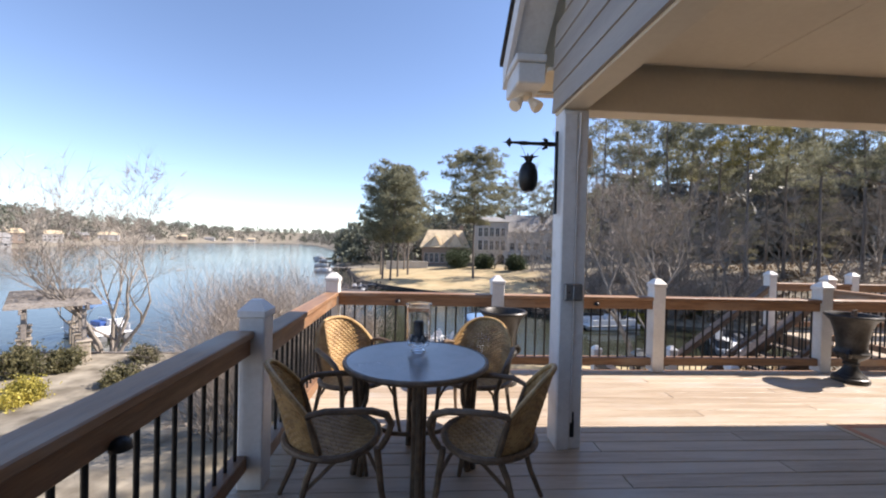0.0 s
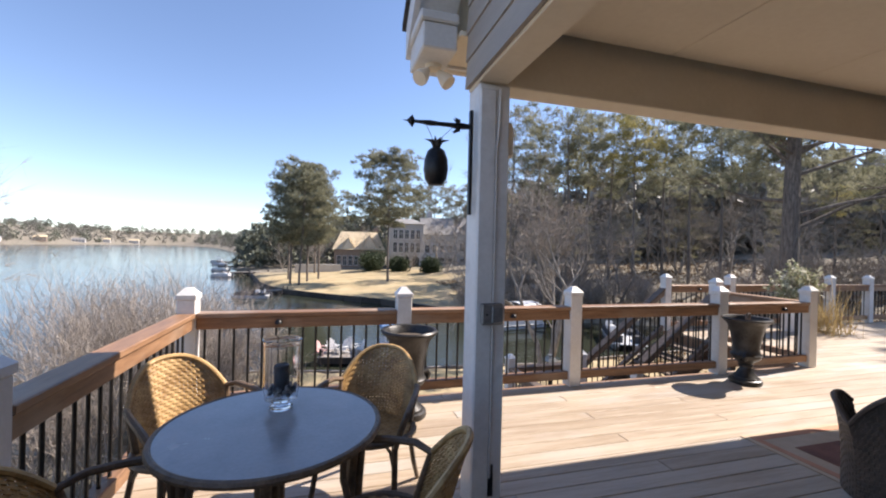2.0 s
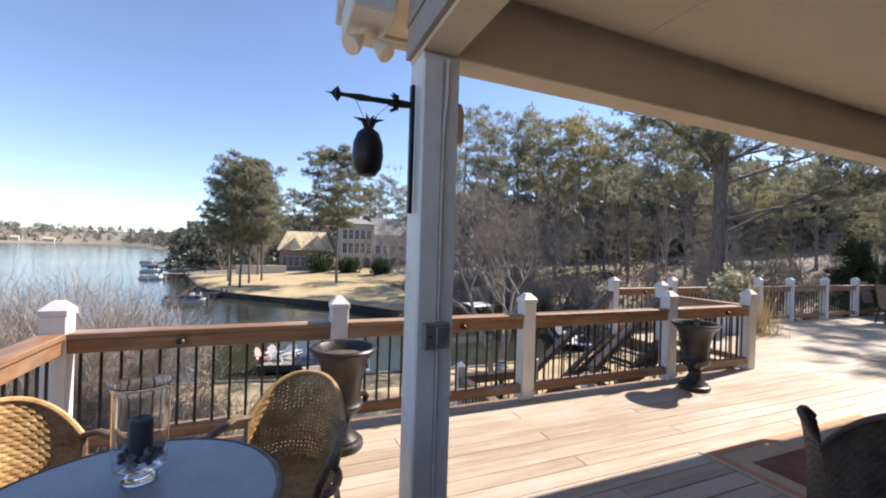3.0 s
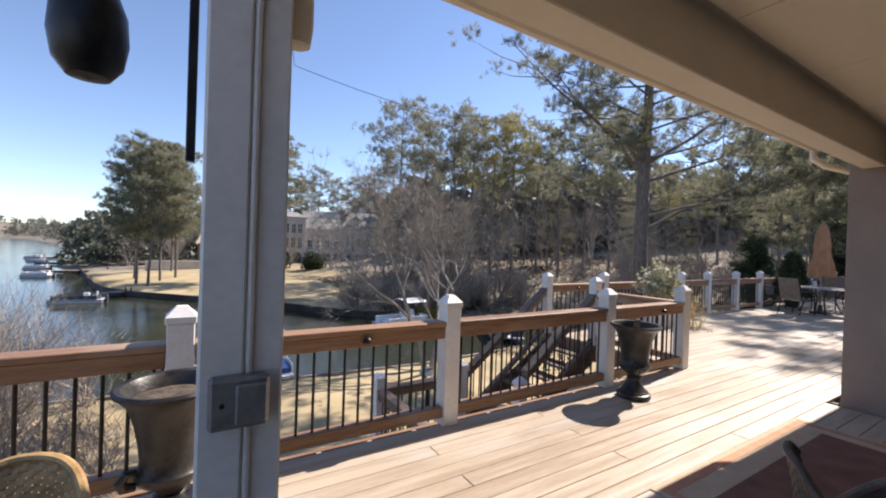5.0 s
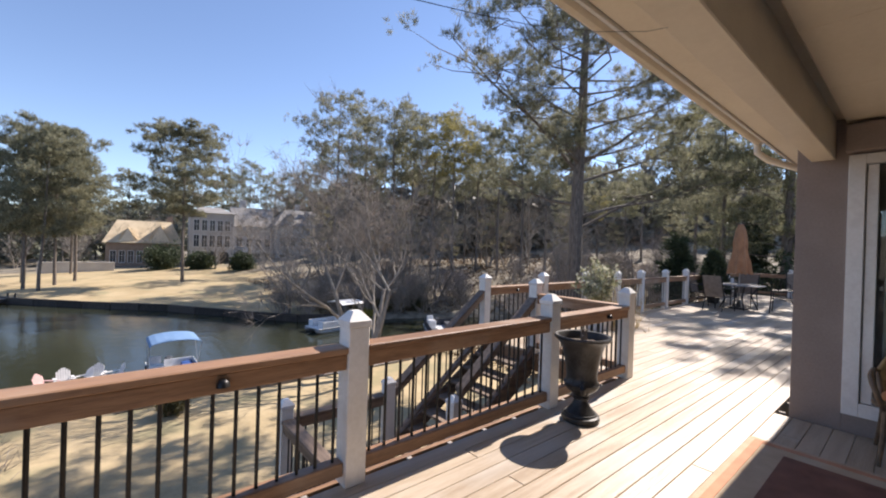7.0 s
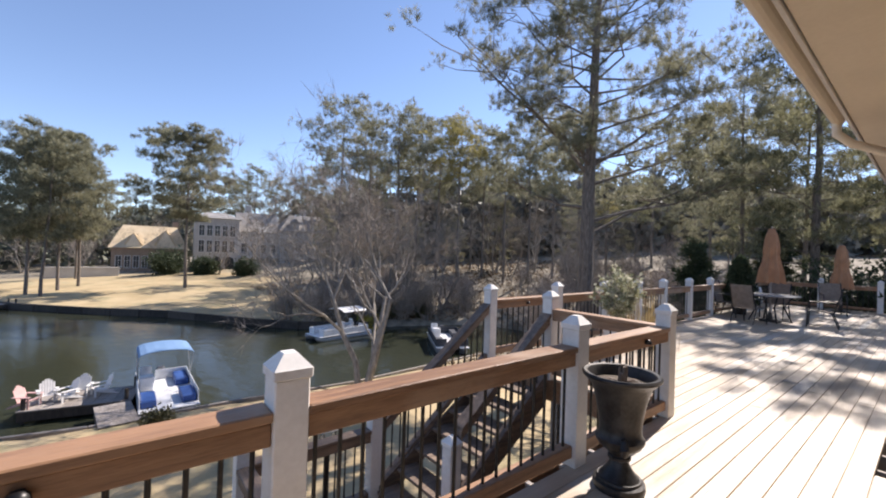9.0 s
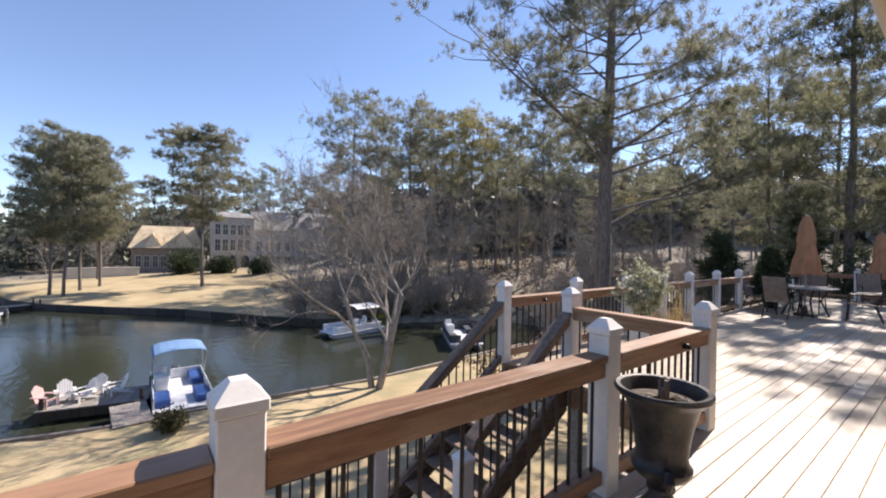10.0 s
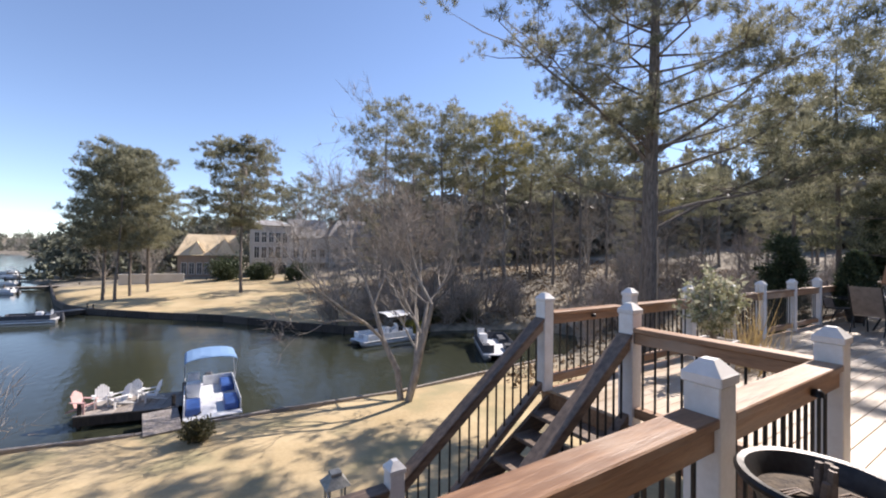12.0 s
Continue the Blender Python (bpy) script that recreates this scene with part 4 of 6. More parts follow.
for i, (x, y) in enumerate(spots):
    if shore_distance(np.array([x]), np.array([y]))[0] < 0.3:
        continue
    copy_thing(brush[1 if (13 <= i < 65 and i % 3) else 0], pose(x, y, high(x, y), 0, 0, rng.uniform(0, 360)) @ Matrix.Scale(rng.uniform(0.75, 1.25) * (1.45 if 51 <= i < 65 else 1), 4))
for i, (x, y, w, h) in enumerate(((16.2, 33.9, 2.6, 1.0), (19.2, 33.6, 3.0, 1.1), (21.5, 34.6, 3.0, 1.4), (24.6, 33.4, 2.6, 1.5), (18.2, 38.5, 3.2, 1.8))):
    shrub(110 + i, pose(x, y, high(x, y)), w, h, YELLOWLEAF if i == 1 else SCRUB, "low yellow-green shrub on the cove bank" if i == 1 else "olive shrub on the cove bank", 1200, 0.16, group="bank shrubs")
for i, (x, y, w, h) in enumerate(((8.6, 85, 9, 4.2), (14, 82, 7, 3.2), (19, 74, 6, 2.6))):
    shrub(120 + i, pose(x, y, high(x, y)), w, h, EVERGREEN, "dark evergreen hedge by the far house", 5000, 0.3, group="house hedges")


def conifer(seed, place, tall, wide, label, group="dark conifers"):
    """A dense cone of dark foliage on a short trunk."""
    rng = np.random.default_rng(seed)
    tree = thing("conifer", label, "tree", group, place)
    part("trunk", Shape().tube([(0, 0, -0.3), (0, 0, tall * 0.9)], [tall * 0.02, tall * 0.004], 8), BARK, tree)
    tiers = 90
    h = rng.uniform(0.03, 1, tiers) ** 1.15
    a = np.arange(tiers) * 2.4 + rng.normal(0, 0.4, tiers)
    ln = wide * (0.55 * (1 - h) ** 0.75 + 0.05) * rng.uniform(0.55, 1.25, tiers)
    q = rng.uniform(0.15, 1, (tiers, 20))
    c = np.stack([np.cos(a)[:, None] * ln[:, None] * q, np.sin(a)[:, None] * ln[:, None] * q, tall * h[:, None] - 0.25 * ln[:, None] * q ** 2], -1).reshape(-1, 3)
    c += rng.normal(0, wide * 0.045, c.shape)
    out = np.repeat(np.column_stack([np.cos(a) * 0.7, np.sin(a) * 0.7, np.full(tiers, 0.2)]), 20, axis=0)
    v, t = sprays(rng, c, out, 8, 0.30, 0.026, 0.55)
    part("foliage", fast_mesh("foliage", v, t, EVERGREEN), EVERGREEN, tree)
    return tree


conifer(130, pose(23.6, 10.4, high(23.6, 10.4)), 6.4, 2.8, "dark cone-shaped conifer beyond the far railing")
conifer(131, pose(28.5, 8.4, high(28.5, 8.4)), 7.0, 2.8, "dark broad conifer beyond the deck's end")
for i in range(7):
    shrub(140 + i, pose(25.0 + 0.3 * i, 6.4 - 1.5 * i, high(25, 6.4 - 1.5 * i)), 2.6, 5.2 + 0.4 * (i % 3), EVERGREEN, "tall dark evergreen hedge at the deck's end", 3600, 0.19, 10, name="hedge", group="evergreen hedge")
shrub(133, pose(-13.7, 15.0, high(-13.7, 15)), 2.2, 0.9, YELLOWLEAF, "low yellow-leaved garden shrub", 2600, 0.10, group="garden shrubs")
for i, (x, y, w, h) in enumerate(((-16.6, 17.6, 2.4, 1.5), (-15.0, 18.6, 1.8, 1.1), (-13.0, 20.2, 1.8, 0.9), (-11.6, 17.0, 2.0, 0.8))):
    shrub(150 + i, pose(x, y, high(x, y)), w, h, SCRUB, "olive-brown garden shrub by the pergola", 2200, 0.12, group="garden shrubs")
shrub(160, pose(3.55, 19.1, high(3.55, 19.1)), 1.0, 0.9, SCRUB, "small round shrub by the dock", 1500, 0.10)

tall_brush = shrub(97, pose(-6.6, 14.6, high(-6.6, 14.6)), 2.6, 5.0, None, "tall thin leafless brush below the deck", stems=20, name="brush", group="brush", fine=0.35)
for i in range(8):
    x, y = -6.2 + 0.5 * i + rng.normal(0, 0.3), 15.2 + rng.normal(0, 1.5)
    copy_thing(tall_brush, pose(x, y, high(x, y), 0, 0, rng.uniform(0, 360)) @ Matrix.Scale(rng.uniform(0.8, 1.08), 4))

# ferns and leaves on the wood floor
c = np.stack([rng.uniform(16, 60, 9000), rng.uniform(8, 60, 9000)], 1)
c = c[shore_distance(c[:, 0], c[:, 1]) > 0.4]
c3 = np.column_stack([c, land(c[:, 0], c[:, 1]) + 0.03])
v, t = sprays(rng, c3, np.tile([0, 0, 0.5], (len(c3), 1)), 4, 0.3, 0.07, 0.8)
tagged(new("leaf_litter", fast_mesh("leaf_litter", v, t, LEAFLITTER)), "dry fallen leaves and stalks on the wood floor", "leaves", kind="stuff")

# woods round the far shores
def far_woods(name, spots, mat, label, tall, wide, fine=1.0):
    rng = np.random.default_rng(17)
    cs, ax = [], []
    for x, y in spots:
        h = tall * rng.uniform(0.7, 1.25)
        z = high(x, y)
        k = int(22 / fine)
        a, r = rng.uniform(0, 6.28, k), wide * np.sqrt(rng.uniform(0, 1, k))
        cs.append(np.column_stack([x + r * np.cos(a), y + r * np.sin(a), z + h * rng.uniform(0.1, 1, k) * (1 - 0.5 * (r / wide) ** 2)]))
    c = np.concatenate(cs)
    v, t = sprays(rng, c, np.tile([0, 0, 0.5], (len(c), 1)), int(12 / fine), tall * 0.13 * fine, tall * 0.034 * fine, 0.7)
    return tagged(new(name, fast_mesh(name, v, t, mat)), label, "woods", kind="stuff")


def belt(count, seed, x0, x1, y0, y1, low, top):
    r = np.random.default_rng(seed)
    x, y = r.uniform(x0, x1, count * 6), r.uniform(y0, y1, count * 6)
    d = shore_distance(x, y)
    ok = (d > low) & (d < top) & ((x < -14) | (y > 104))
    return list(zip(x[ok][:count], y[ok][:count]))


far_woods("far_woods", belt(480, 1, -620, 60, 105, 1100, 3, 170), HAZETREE, "grey-brown leafless woods on the far shore, paled for haze", 11, 5)
far_woods("far_pine_woods", belt(330, 2, -620, 60, 105, 1100, 6, 190), FARPINE, "green pine woods on the far shore", 13, 4.5)
far_woods("near_shore_woods", belt(70, 4, -45, 12, 105, 190, 2, 60), FARPINE, "pines along the shore beyond the peninsula", 13, 4, 0.7)
far_woods("hill_woods", [(40 + 2.6 * (i % 50) + (i * 7 % 5), 72 + 7 * (i // 50) - 2.0 * (i % 50) + (i * 13 % 7)) for i in range(400)], HAZETREE, "grey-brown woods on the rise behind the pines, paled for haze", 16, 4)

# ---- sea wall and docks ----
seawall = thing("sea_wall", "dark timber sea wall along the far lawn", "sea wall", kind="structure")
run = [(20.5, 33.3), (17.4, 34.0), (14, 35.9), (11.4, 38.9), (6, 46.5), (0, 51.9), (-5.3, 57.4), (-8, 62), (-10, 68), (-17.4, 100)]
for (x0, y0), (x1, y1) in zip(run, run[1:]):
    ln = math.hypot(x1 - x0, y1 - y0)
    k = max(2, int(ln / 2.4))
    me = Shape().box(0, -0.12, -1.2, ln / k - 0.03, 0.12, 0.62, 0.03).mesh("panel")
    for i in range(k):
        q = part("panel", me, WALLDARK, seawall)
        q.matrix_basis = pose(x0 + (x1 - x0) * i / k, y0 + (y1 - y0) * i / k, WATER_Z, 0, 0, math.degrees(math.atan2(y1 - y0, x1 - x0)))
edge = thing("shore_edging", "weathered timber edging along the near lawn", "edging", kind="structure")
run = [(-20, 22.0), (-8, 22.1), (-2, 21.6), (1.8, 20.8), (6, 20.75), (11.2, 20.3), (16, 20.7), (23, 21.2)]
for (x0, y0), (x1, y1) in zip(run, run[1:]):
    ln = math.hypot(x1 - x0, y1 - y0)
    q = part("board", Shape().box(0, -0.06, -0.8, ln - 0.02, 0.06, 0.45, 0.02), OLDWOOD, edge)
    q.matrix_basis = pose(x0, y0, WATER_Z, 0, 0, math.degrees(math.atan2(y1 - y0, x1 - x0)))


def dock(label, place, length, width, group="docks", piles=True):
    d = thing("dock", label, "dock", group, place)
    k = max(3, int(length / 0.3))
    me = Shape().box(0, 0, 0.44, length / k - 0.015, width, 0.49, 0.006).mesh("plank")
    for i in range(k):
        q = part("plank", me, OLDWOOD, d)
        q.location = (i * length / k, 0, 0)
    part("skirt", Shape().box(0.02, 0.02, 0.1, length - 0.03, 0.09, 0.435).box(0.02, width - 0.09, 0.1, length - 0.03, width - 0.02, 0.435), WALLDARK, d, "dark timber skirt")
    for x in (0.15, length - 0.2) if piles else ():
        for y in (0.15, width - 0.15):
            part("dock_post", Shape().tube([(x, y, -2), (x, y, 0.9)], 0.07, 8), WALLDARK, d, "round timber pile")
    return d

# ---- on the deck ----


def woven(surface, nu, nv, thick=0.006, gap=0.3, wave=0.0025):
    """One sheet of basket weave over surface(u, t), u from -1 to 1 and t from 0 to 1, with a small hole between strands."""
    us, ts = [], []
    for n, out in ((nu, us), (nv, ts)):
        for i in range(n):
            out += [i / n, (i + 1 - gap) / n]
        out.append(1.0 - gap / n)
    us, ts = us[:-1], ts[:-1]
    us, ts = [x / us[-1] for x in us], [x / ts[-1] for x in ts]
    W, H = len(us), len(ts)
    v, f, seen = [], [], {}
    for side in (1, -1):
        for j, t in enumerate(ts):
            for i, u in enumerate(us):
                p, nrm = surface(-1 + 2 * u, t)
                over = wave * (1 if (i // 2 + j // 2) % 2 else -1)
                v.append(p + nrm * (over + side * thick / 2))
    k = W * H
    for j in range(H - 1):
        for i in range(W - 1):
            if i % 2 and j % 2:
                continue
            q = (j * W + i, j * W + i + 1, (j + 1) * W + i + 1, (j + 1) * W + i)
            f += [q, tuple(x + k for x in q[::-1])]
            for a, b in zip(q, q[1:] + q[:1]):
                seen[a, b] = True
    f += [(b, a, a + k, b + k) for a, b in seen if (b, a) not in seen]
    return Shape().add(v, f)


def chair_back(u, t):
    """The curved, leaning back of a wicker chair, with a domed top."""
    a = u * 0.98
    z = 0.425 + (0.65 + 0.19 * (1 - abs(u) ** 2.4) - 0.425) * t
    lean = 0.12 * (z - 0.425) / 0.43
    flare = 0.9 + 0.1 * t
    out = Vector((math.sin(a), -math.cos(a), 0.2)).normalized()
    return Vector((0.30 * math.sin(a) * flare, -0.225 + 0.27 * (1 - math.cos(a)) - lean, z)), out


def wicker_chair(place, label, cushion=False, group="wicker chairs"):
    """A wicker armchair with a domed woven back and bent arms, facing +y."""
    ch = thing("wicker_chair", label, "chair", group, place)
    part("back_weave", woven(chair_back, 26, 22), WICKER, ch, "honey-coloured woven back", True)
    rim = [chair_back(-1 + i / 12, 1.0)[0] for i in range(25)]
    part("back_rim", Shape().tube(rim, 0.0145, 8), WICKER, ch, "wrapped wicker rim", True)
    part("seat_frame", Shape().tube([(0.262 * math.sin(a) * (1 - 0.06 * math.cos(2 * a)), -0.25 * math.cos(a), 0.425) for a in [i * math.pi / 14 for i in range(29)]], 0.019, 8), WICKERDARK, ch, smooth=True)

    def seat_at(u, t):
        y = -0.235 + 0.47 * t
        h = 0.25 * math.sqrt(max(0.05, 1 - (y / 0.25) ** 2 * 0.9))
        return Vector((u * h, y, 0.432 - 0.012 * (1 - u * u))), Vector((0, 0, 1))

    part("seat", woven(seat_at, 18, 18), WICKER, ch, "woven wicker seat", True)
    for s in (-1, 1):
        part("back_stile", Shape().tube([chair_back(s * 1.04, t)[0] for t in (1.0, 0.7, 0.4, 0.1)] + [Vector((s * 0.222, -0.15, 0.33)), Vector((s * 0.235, -0.20, 0.15)), Vector((s * 0.25, -0.265, 0.0))], [0.013, 0.016, 0.018, 0.019, 0.017, 0.016, 0.014], 8), WICKERDARK, ch, "brown wrapped stile and back leg", True)
        e = chair_back(s * 1.0, 0.97)[0]
        part("arm", Shape().tube([e, e.lerp(Vector((s * 0.29, 0.0, 0.665)), 0.5) + Vector((s * 0.012, 0, 0.012)), (s * 0.297, 0.03, 0.66), (s * 0.305, 0.14, 0.648), (s * 0.30, 0.215, 0.618), (s * 0.282, 0.248, 0.56), (s * 0.255, 0.235, 0.48), (s * 0.235, 0.205, 0.42)], [0.014, 0.017, 0.018, 0.019, 0.019, 0.018, 0.017, 0.016], 8), WICKERDARK, ch, "brown wrapped bent arm", True)
        part("front_leg", Shape().tube([(s * 0.225, 0.19, 0.42), (s * 0.235, 0.215, 0.2), (s * 0.255, 0.25, 0.0)], [0.019, 0.017, 0.014], 8), WICKERDARK, ch, smooth=True)
        part("brace", Shape().tube([(s * 0.232, 0.205, 0.27), (s * 0.19, 0.16, 0.37), (s * 0.11, 0.11, 0.415)], 0.010, 6), WICKERDARK, ch, smooth=True)
        part("brace", Shape().tube([(s * 0.226, -0.16, 0.27), (s * 0.238, -0.04, 0.38), (s * 0.245, 0.0, 0.415)], 0.010, 6), WICKERDARK, ch, smooth=True)
    if cushion:
        part("cushion", Shape().lathe([(0.0, 0.44), (0.2, 0.44), (0.235, 0.46), (0.24, 0.49), (0.22, 0.52), (0.1, 0.535), (0.0, 0.537)], 24), CUSHION, ch, "orange seat cushion", True)
    return ch


def barrel_chair(place, label):
    """A dark closed wicker armchair: the back and both arms rise as rounded lobes, facing +y."""
    ch = thing("wicker_armchair", label, "chair", "", place)

    def shell(u, t):
        a = u * 2.35
        w = abs(a)
        top = 0.53 + 0.31 * max(0.0, math.cos(min(w / 0.64, 1.57))) ** 0.8 + 0.11 * math.exp(-((w - 1.75) / 0.6) ** 4)
        z = 0.10 + (top - 0.10) * t
        r = 0.31 + 0.05 * t ** 3
        out = Vector((math.sin(a), -math.cos(a), 0.15)).normalized()
        return Vector((r * 1.02 * math.sin(a), -r * math.cos(a) * 1.05, z)), out

    part("shell", woven(shell, 64, 24, 0.022, 0.12, 0.0015), DARKWICKER, ch, "dark closely woven shell", True)
    part("rim", Shape().tube([shell(-1 + i / 48, 1.0)[0] for i in range(97)], 0.017, 8), DARKWICKER, ch, "thick braided rim", True)
    part("seat", Shape().lathe([(0.0, 0.22), (0.27, 0.22), (0.285, 0.25), (0.285, 0.35), (0.265, 0.385), (0.15, 0.40), (0.0, 0.402)], 32), DARKWICKER, ch, "dark seat", True)
    for x, y in ((-0.21, -0.21), (0.21, -0.21), (-0.23, 0.2), (0.23, 0.2)):
        part("leg", Shape().tube([(x, y, 0.0), (x * 0.98, y * 0.98, 0.24)], [0.02, 0.026], 10), DARKWICKER, ch, smooth=True)
    return ch


TX, TY = 0.09, 2.80
table = thing("round_table", "round wicker pedestal table with a smoked glass top", "table", place=pose(TX, TY, 0))
part("tabletop", Shape().lathe([(0.0, 0.718), (0.44, 0.718), (0.447, 0.722), (0.447, 0.73), (0.442, 0.735), (0.0, 0.735)], 56), TABLETOP, table, "smoked grey glass top")
part("rim", Shape().tube([(0.451 * math.cos(a), 0.451 * math.sin(a), 0.722) for a in [i * math.pi / 32 for i in range(65)]], 0.017, 8), WICKERDARK, table, "dark wrapped rim", True)
for i in range(4):
    a = -math.pi / 2 + 0.06 + i * math.pi / 2
    leg = Shape()
    for k in range(3):
        ox, oy = 0.024 * math.cos(a + k * 2.094), 0.024 * math.sin(a + k * 2.094)
        leg.tube([(0.37 * math.cos(a) + ox, 0.37 * math.sin(a) + oy, 0.715), (0.35 * math.cos(a) + ox, 0.35 * math.sin(a) + oy, 0.4), (0.345 * math.cos(a) + ox, 0.345 * math.sin(a) + oy, 0.15), (0.36 * math.cos(a) + ox * 1.2, 0.36 * math.sin(a) + oy * 1.2, 0.0)], 0.021, 8)
    part("leg", leg, WICKERDARK, table, "leg of three brown wrapped canes", True)
    part("stretcher", Shape().tube([(0.34 * math.cos(a), 0.34 * math.sin(a), 0.33), (0.15 * math.cos(a), 0.15 * math.sin(a), 0.25), (0.0, 0.0, 0.235)], 0.014, 8), WICKERDARK, table, smooth=True)
hur = thing("hurricane_vase", "clear glass hurricane vase with a dark candle and pebbles", "candle holder", place=pose(0.10, 2.96, 0.736))
gl = part("glass", Shape().lathe([(0.0, 0.0), (0.05, 0.0), (0.055, 0.008), (0.035, 0.02), (0.04, 0.03), (0.075, 0.05), (0.083, 0.10), (0.083, 0.30), (0.086, 0.318), (0.091, 0.324), (0.091, 0.331), (0.084, 0.333), (0.079, 0.325), (0.077, 0.30), (0.077, 0.10), (0.07, 0.056), (0.0, 0.045)], 40), GLASS, hur, "clear glass cylinder with a rolled lip", True)
gl.visible_shadow = False
part("candle", Shape().lathe([(0.0, 0.07), (0.036, 0.07), (0.036, 0.205), (0.03, 0.212), (0.012, 0.205), (0.0, 0.203)], 20), CANDLE, hur, "dark pillar candle", True)
peb = Shape()
rng = np.random.default_rng(5)
for i in range(70):
    a, r = rng.uniform(0, 6.28), 0.062 * math.sqrt(rng.uniform(0.2, 1))
    peb.lathe([(0.0, -0.009), (0.008, -0.006), (0.011, 0.0), (0.008, 0.006), (0.0, 0.009)], 6, pose(r * math.cos(a), r * math.sin(a), 0.068 + rng.uniform(0, 0.045), rng.uniform(0, 90), rng.uniform(0, 90), 0))
part("pebbles", peb, PEBBLE, hur)

for x, y, turn, lab in ((-0.36, 2.43, -20, "honey wicker armchair pulled up in the porch shade"), (0.50, 2.40, 20, "honey wicker armchair with its back to the porch"), (-0.38, 3.36, 0, "honey wicker armchair by the railing corner"), (0.56, 3.36, 14, "honey wicker armchair beside the porch post")):
    wicker_chair(pose(x, y, 0, 0, 0, math.degrees(math.atan2(TY - y, TX - x)) - 90 + turn), lab)
barrel_chair(pose(3.59, 2.35, 0.012, 0, 0, -55), "dark closely woven armchair standing on the rug's edge")
wicker_chair(pose(6.52, 2.48, 0, 0, 0, 95), "wicker armchair with an orange cushion by the door", True)


def urn(place, label, stalk=False):
    u = thing("garden_urn", label, "urn", "garden urns", place)
    part("base", Shape().lathe([(0.0, 0.0), (0.165, 0.0), (0.17, 0.02), (0.165, 0.05), (0.145, 0.06), (0.14, 0.075), (0.0, 0.075)], 28), IRON, u, smooth=True)
    part("stem", Shape().lathe([(0.13, 0.076), (0.10, 0.11), (0.068, 0.16), (0.06, 0.19), (0.075, 0.20), (0.075, 0.215), (0.062, 0.225), (0.085, 0.25)], 24), IRON, u, smooth=True)
    part("bowl", Shape().lathe([(0.085, 0.251), (0.135, 0.29), (0.158, 0.325), (0.16, 0.345), (0.141, 0.365), (0.136, 0.41), (0.146, 0.50), (0.165, 0.60), (0.194, 0.695), (0.24, 0.745), (0.253, 0.755), (0.256, 0.77), (0.245, 0.782), (0.222, 0.778), (0.205, 0.755), (0.186, 0.705), (0.0, 0.69)], 40), IRON, u, "dark cast bowl with a rolled rim", True)
    for s in (-1, 1):
        part("handle", Shape().tube([(s * 0.155, 0, 0.30), (s * 0.20, 0, 0.31), (s * 0.215, 0, 0.345), (s * 0.195, 0, 0.375), (s * 0.15, 0, 0.37)], [0.022, 0.026, 0.028, 0.024, 0.018], 8), IRON, u, "cast scroll handle", True)
    part("soil", Shape().lathe([(0.0, 0.715), (0.1, 0.722), (0.187, 0.708)][::-1] + [(0.0, 0.722)], 24), SOIL, u, "dry dark soil")
    if stalk:
        rng = np.random.default_rng(9)
        for i in range(7):
            a = rng.uniform(0, 6.28)
            part("stalk", Shape().tube([(0.02 * math.cos(a), 0.02 * math.sin(a), 0.71), (0.028 * math.cos(a), 0.028 * math.sin(a), 0.78 + rng.uniform(0, 0.06))], [0.018, 0.012], 6), STAIRWOOD, u, "cut dry plant stalk")
        for i in range(10):
            a = rng.uniform(0, 6.28)
            part("root", Shape().tube([(0.03 * math.cos(a), 0.03 * math.sin(a), 0.722), (0.08 * math.cos(a), 0.08 * math.sin(a), 0.74), (0.13 * math.cos(a), 0.13 * math.sin(a), 0.725)], 0.005, 4), STAIRWOOD, u, "thin dry root")
    return u


urn(pose(1.02, 4.47, 0, 0, 0, 20), "empty dark cast urn standing by the railing")
urn(pose(5.14, 4.53, 0, 0, 0, 35), "dark cast urn with soil and a dry stalk", True)

# pineapple sign on its bracket
sign = thing("pineapple_sign", "black iron bracket with a hanging pineapple ornament", "sign", place=pose(1.10, 3.12, 0))
part("back_plate", Shape().box(-0.022, -0.015, 1.72, -0.002, 0.015, 2.33, 0.003), BLACK, sign, "flat black wall bar")
part("arm", Shape().tube([(-0.02, 0, 2.235), (-0.07, 0.01, 2.237), (-0.09, 0.01, 2.238), (-0.2, 0.03, 2.243), (-0.25, 0.04, 2.246), (-0.30, 0.05, 2.25), (-0.36, 0.06, 2.253)], [0.016, 0.02, 0.015, 0.013, 0.017, 0.011, 0.009], 8), BLACK, sign, smooth=True)
tip = Shape().lathe([(0.0, -0.03), (0.022, 0.0), (0.006, 0.012), (0.0, 0.05)], 8, pose(-0.36, 0.06, 2.253, 0, -90, 0))
tip.add([(-0.35, 0.06, 2.29), (-0.33, 0.06, 2.253), (-0.35, 0.06, 2.215), (-0.385, 0.06, 2.253), (-0.35, 0.066, 2.253), (-0.35, 0.054, 2.253)], [(0, 1, 4), (1, 2, 4), (2, 3, 4), (3, 0, 4), (1, 0, 5), (2, 1, 5), (3, 2, 5), (0, 3, 5)])
part("finial", tip, BLACK, sign)
leafy = Shape()
for i in range(10):
    a = i * 0.628
    c, s2 = math.cos(a) * 0.045, math.sin(a) * 0.045
    leafy.tube([(-0.085, 0.012, 2.237), (-0.095 + 0.01 * (i % 2), 0.012 + c * 0.7, 2.237 + s2 * 0.7), (-0.115, 0.012 + c, 2.237 + s2)], [0.012, 0.009, 0.001], 5)
part("collar", leafy, BLACK, sign, "leaf-shaped collar")
PXx, PYy = -0.21, 0.035
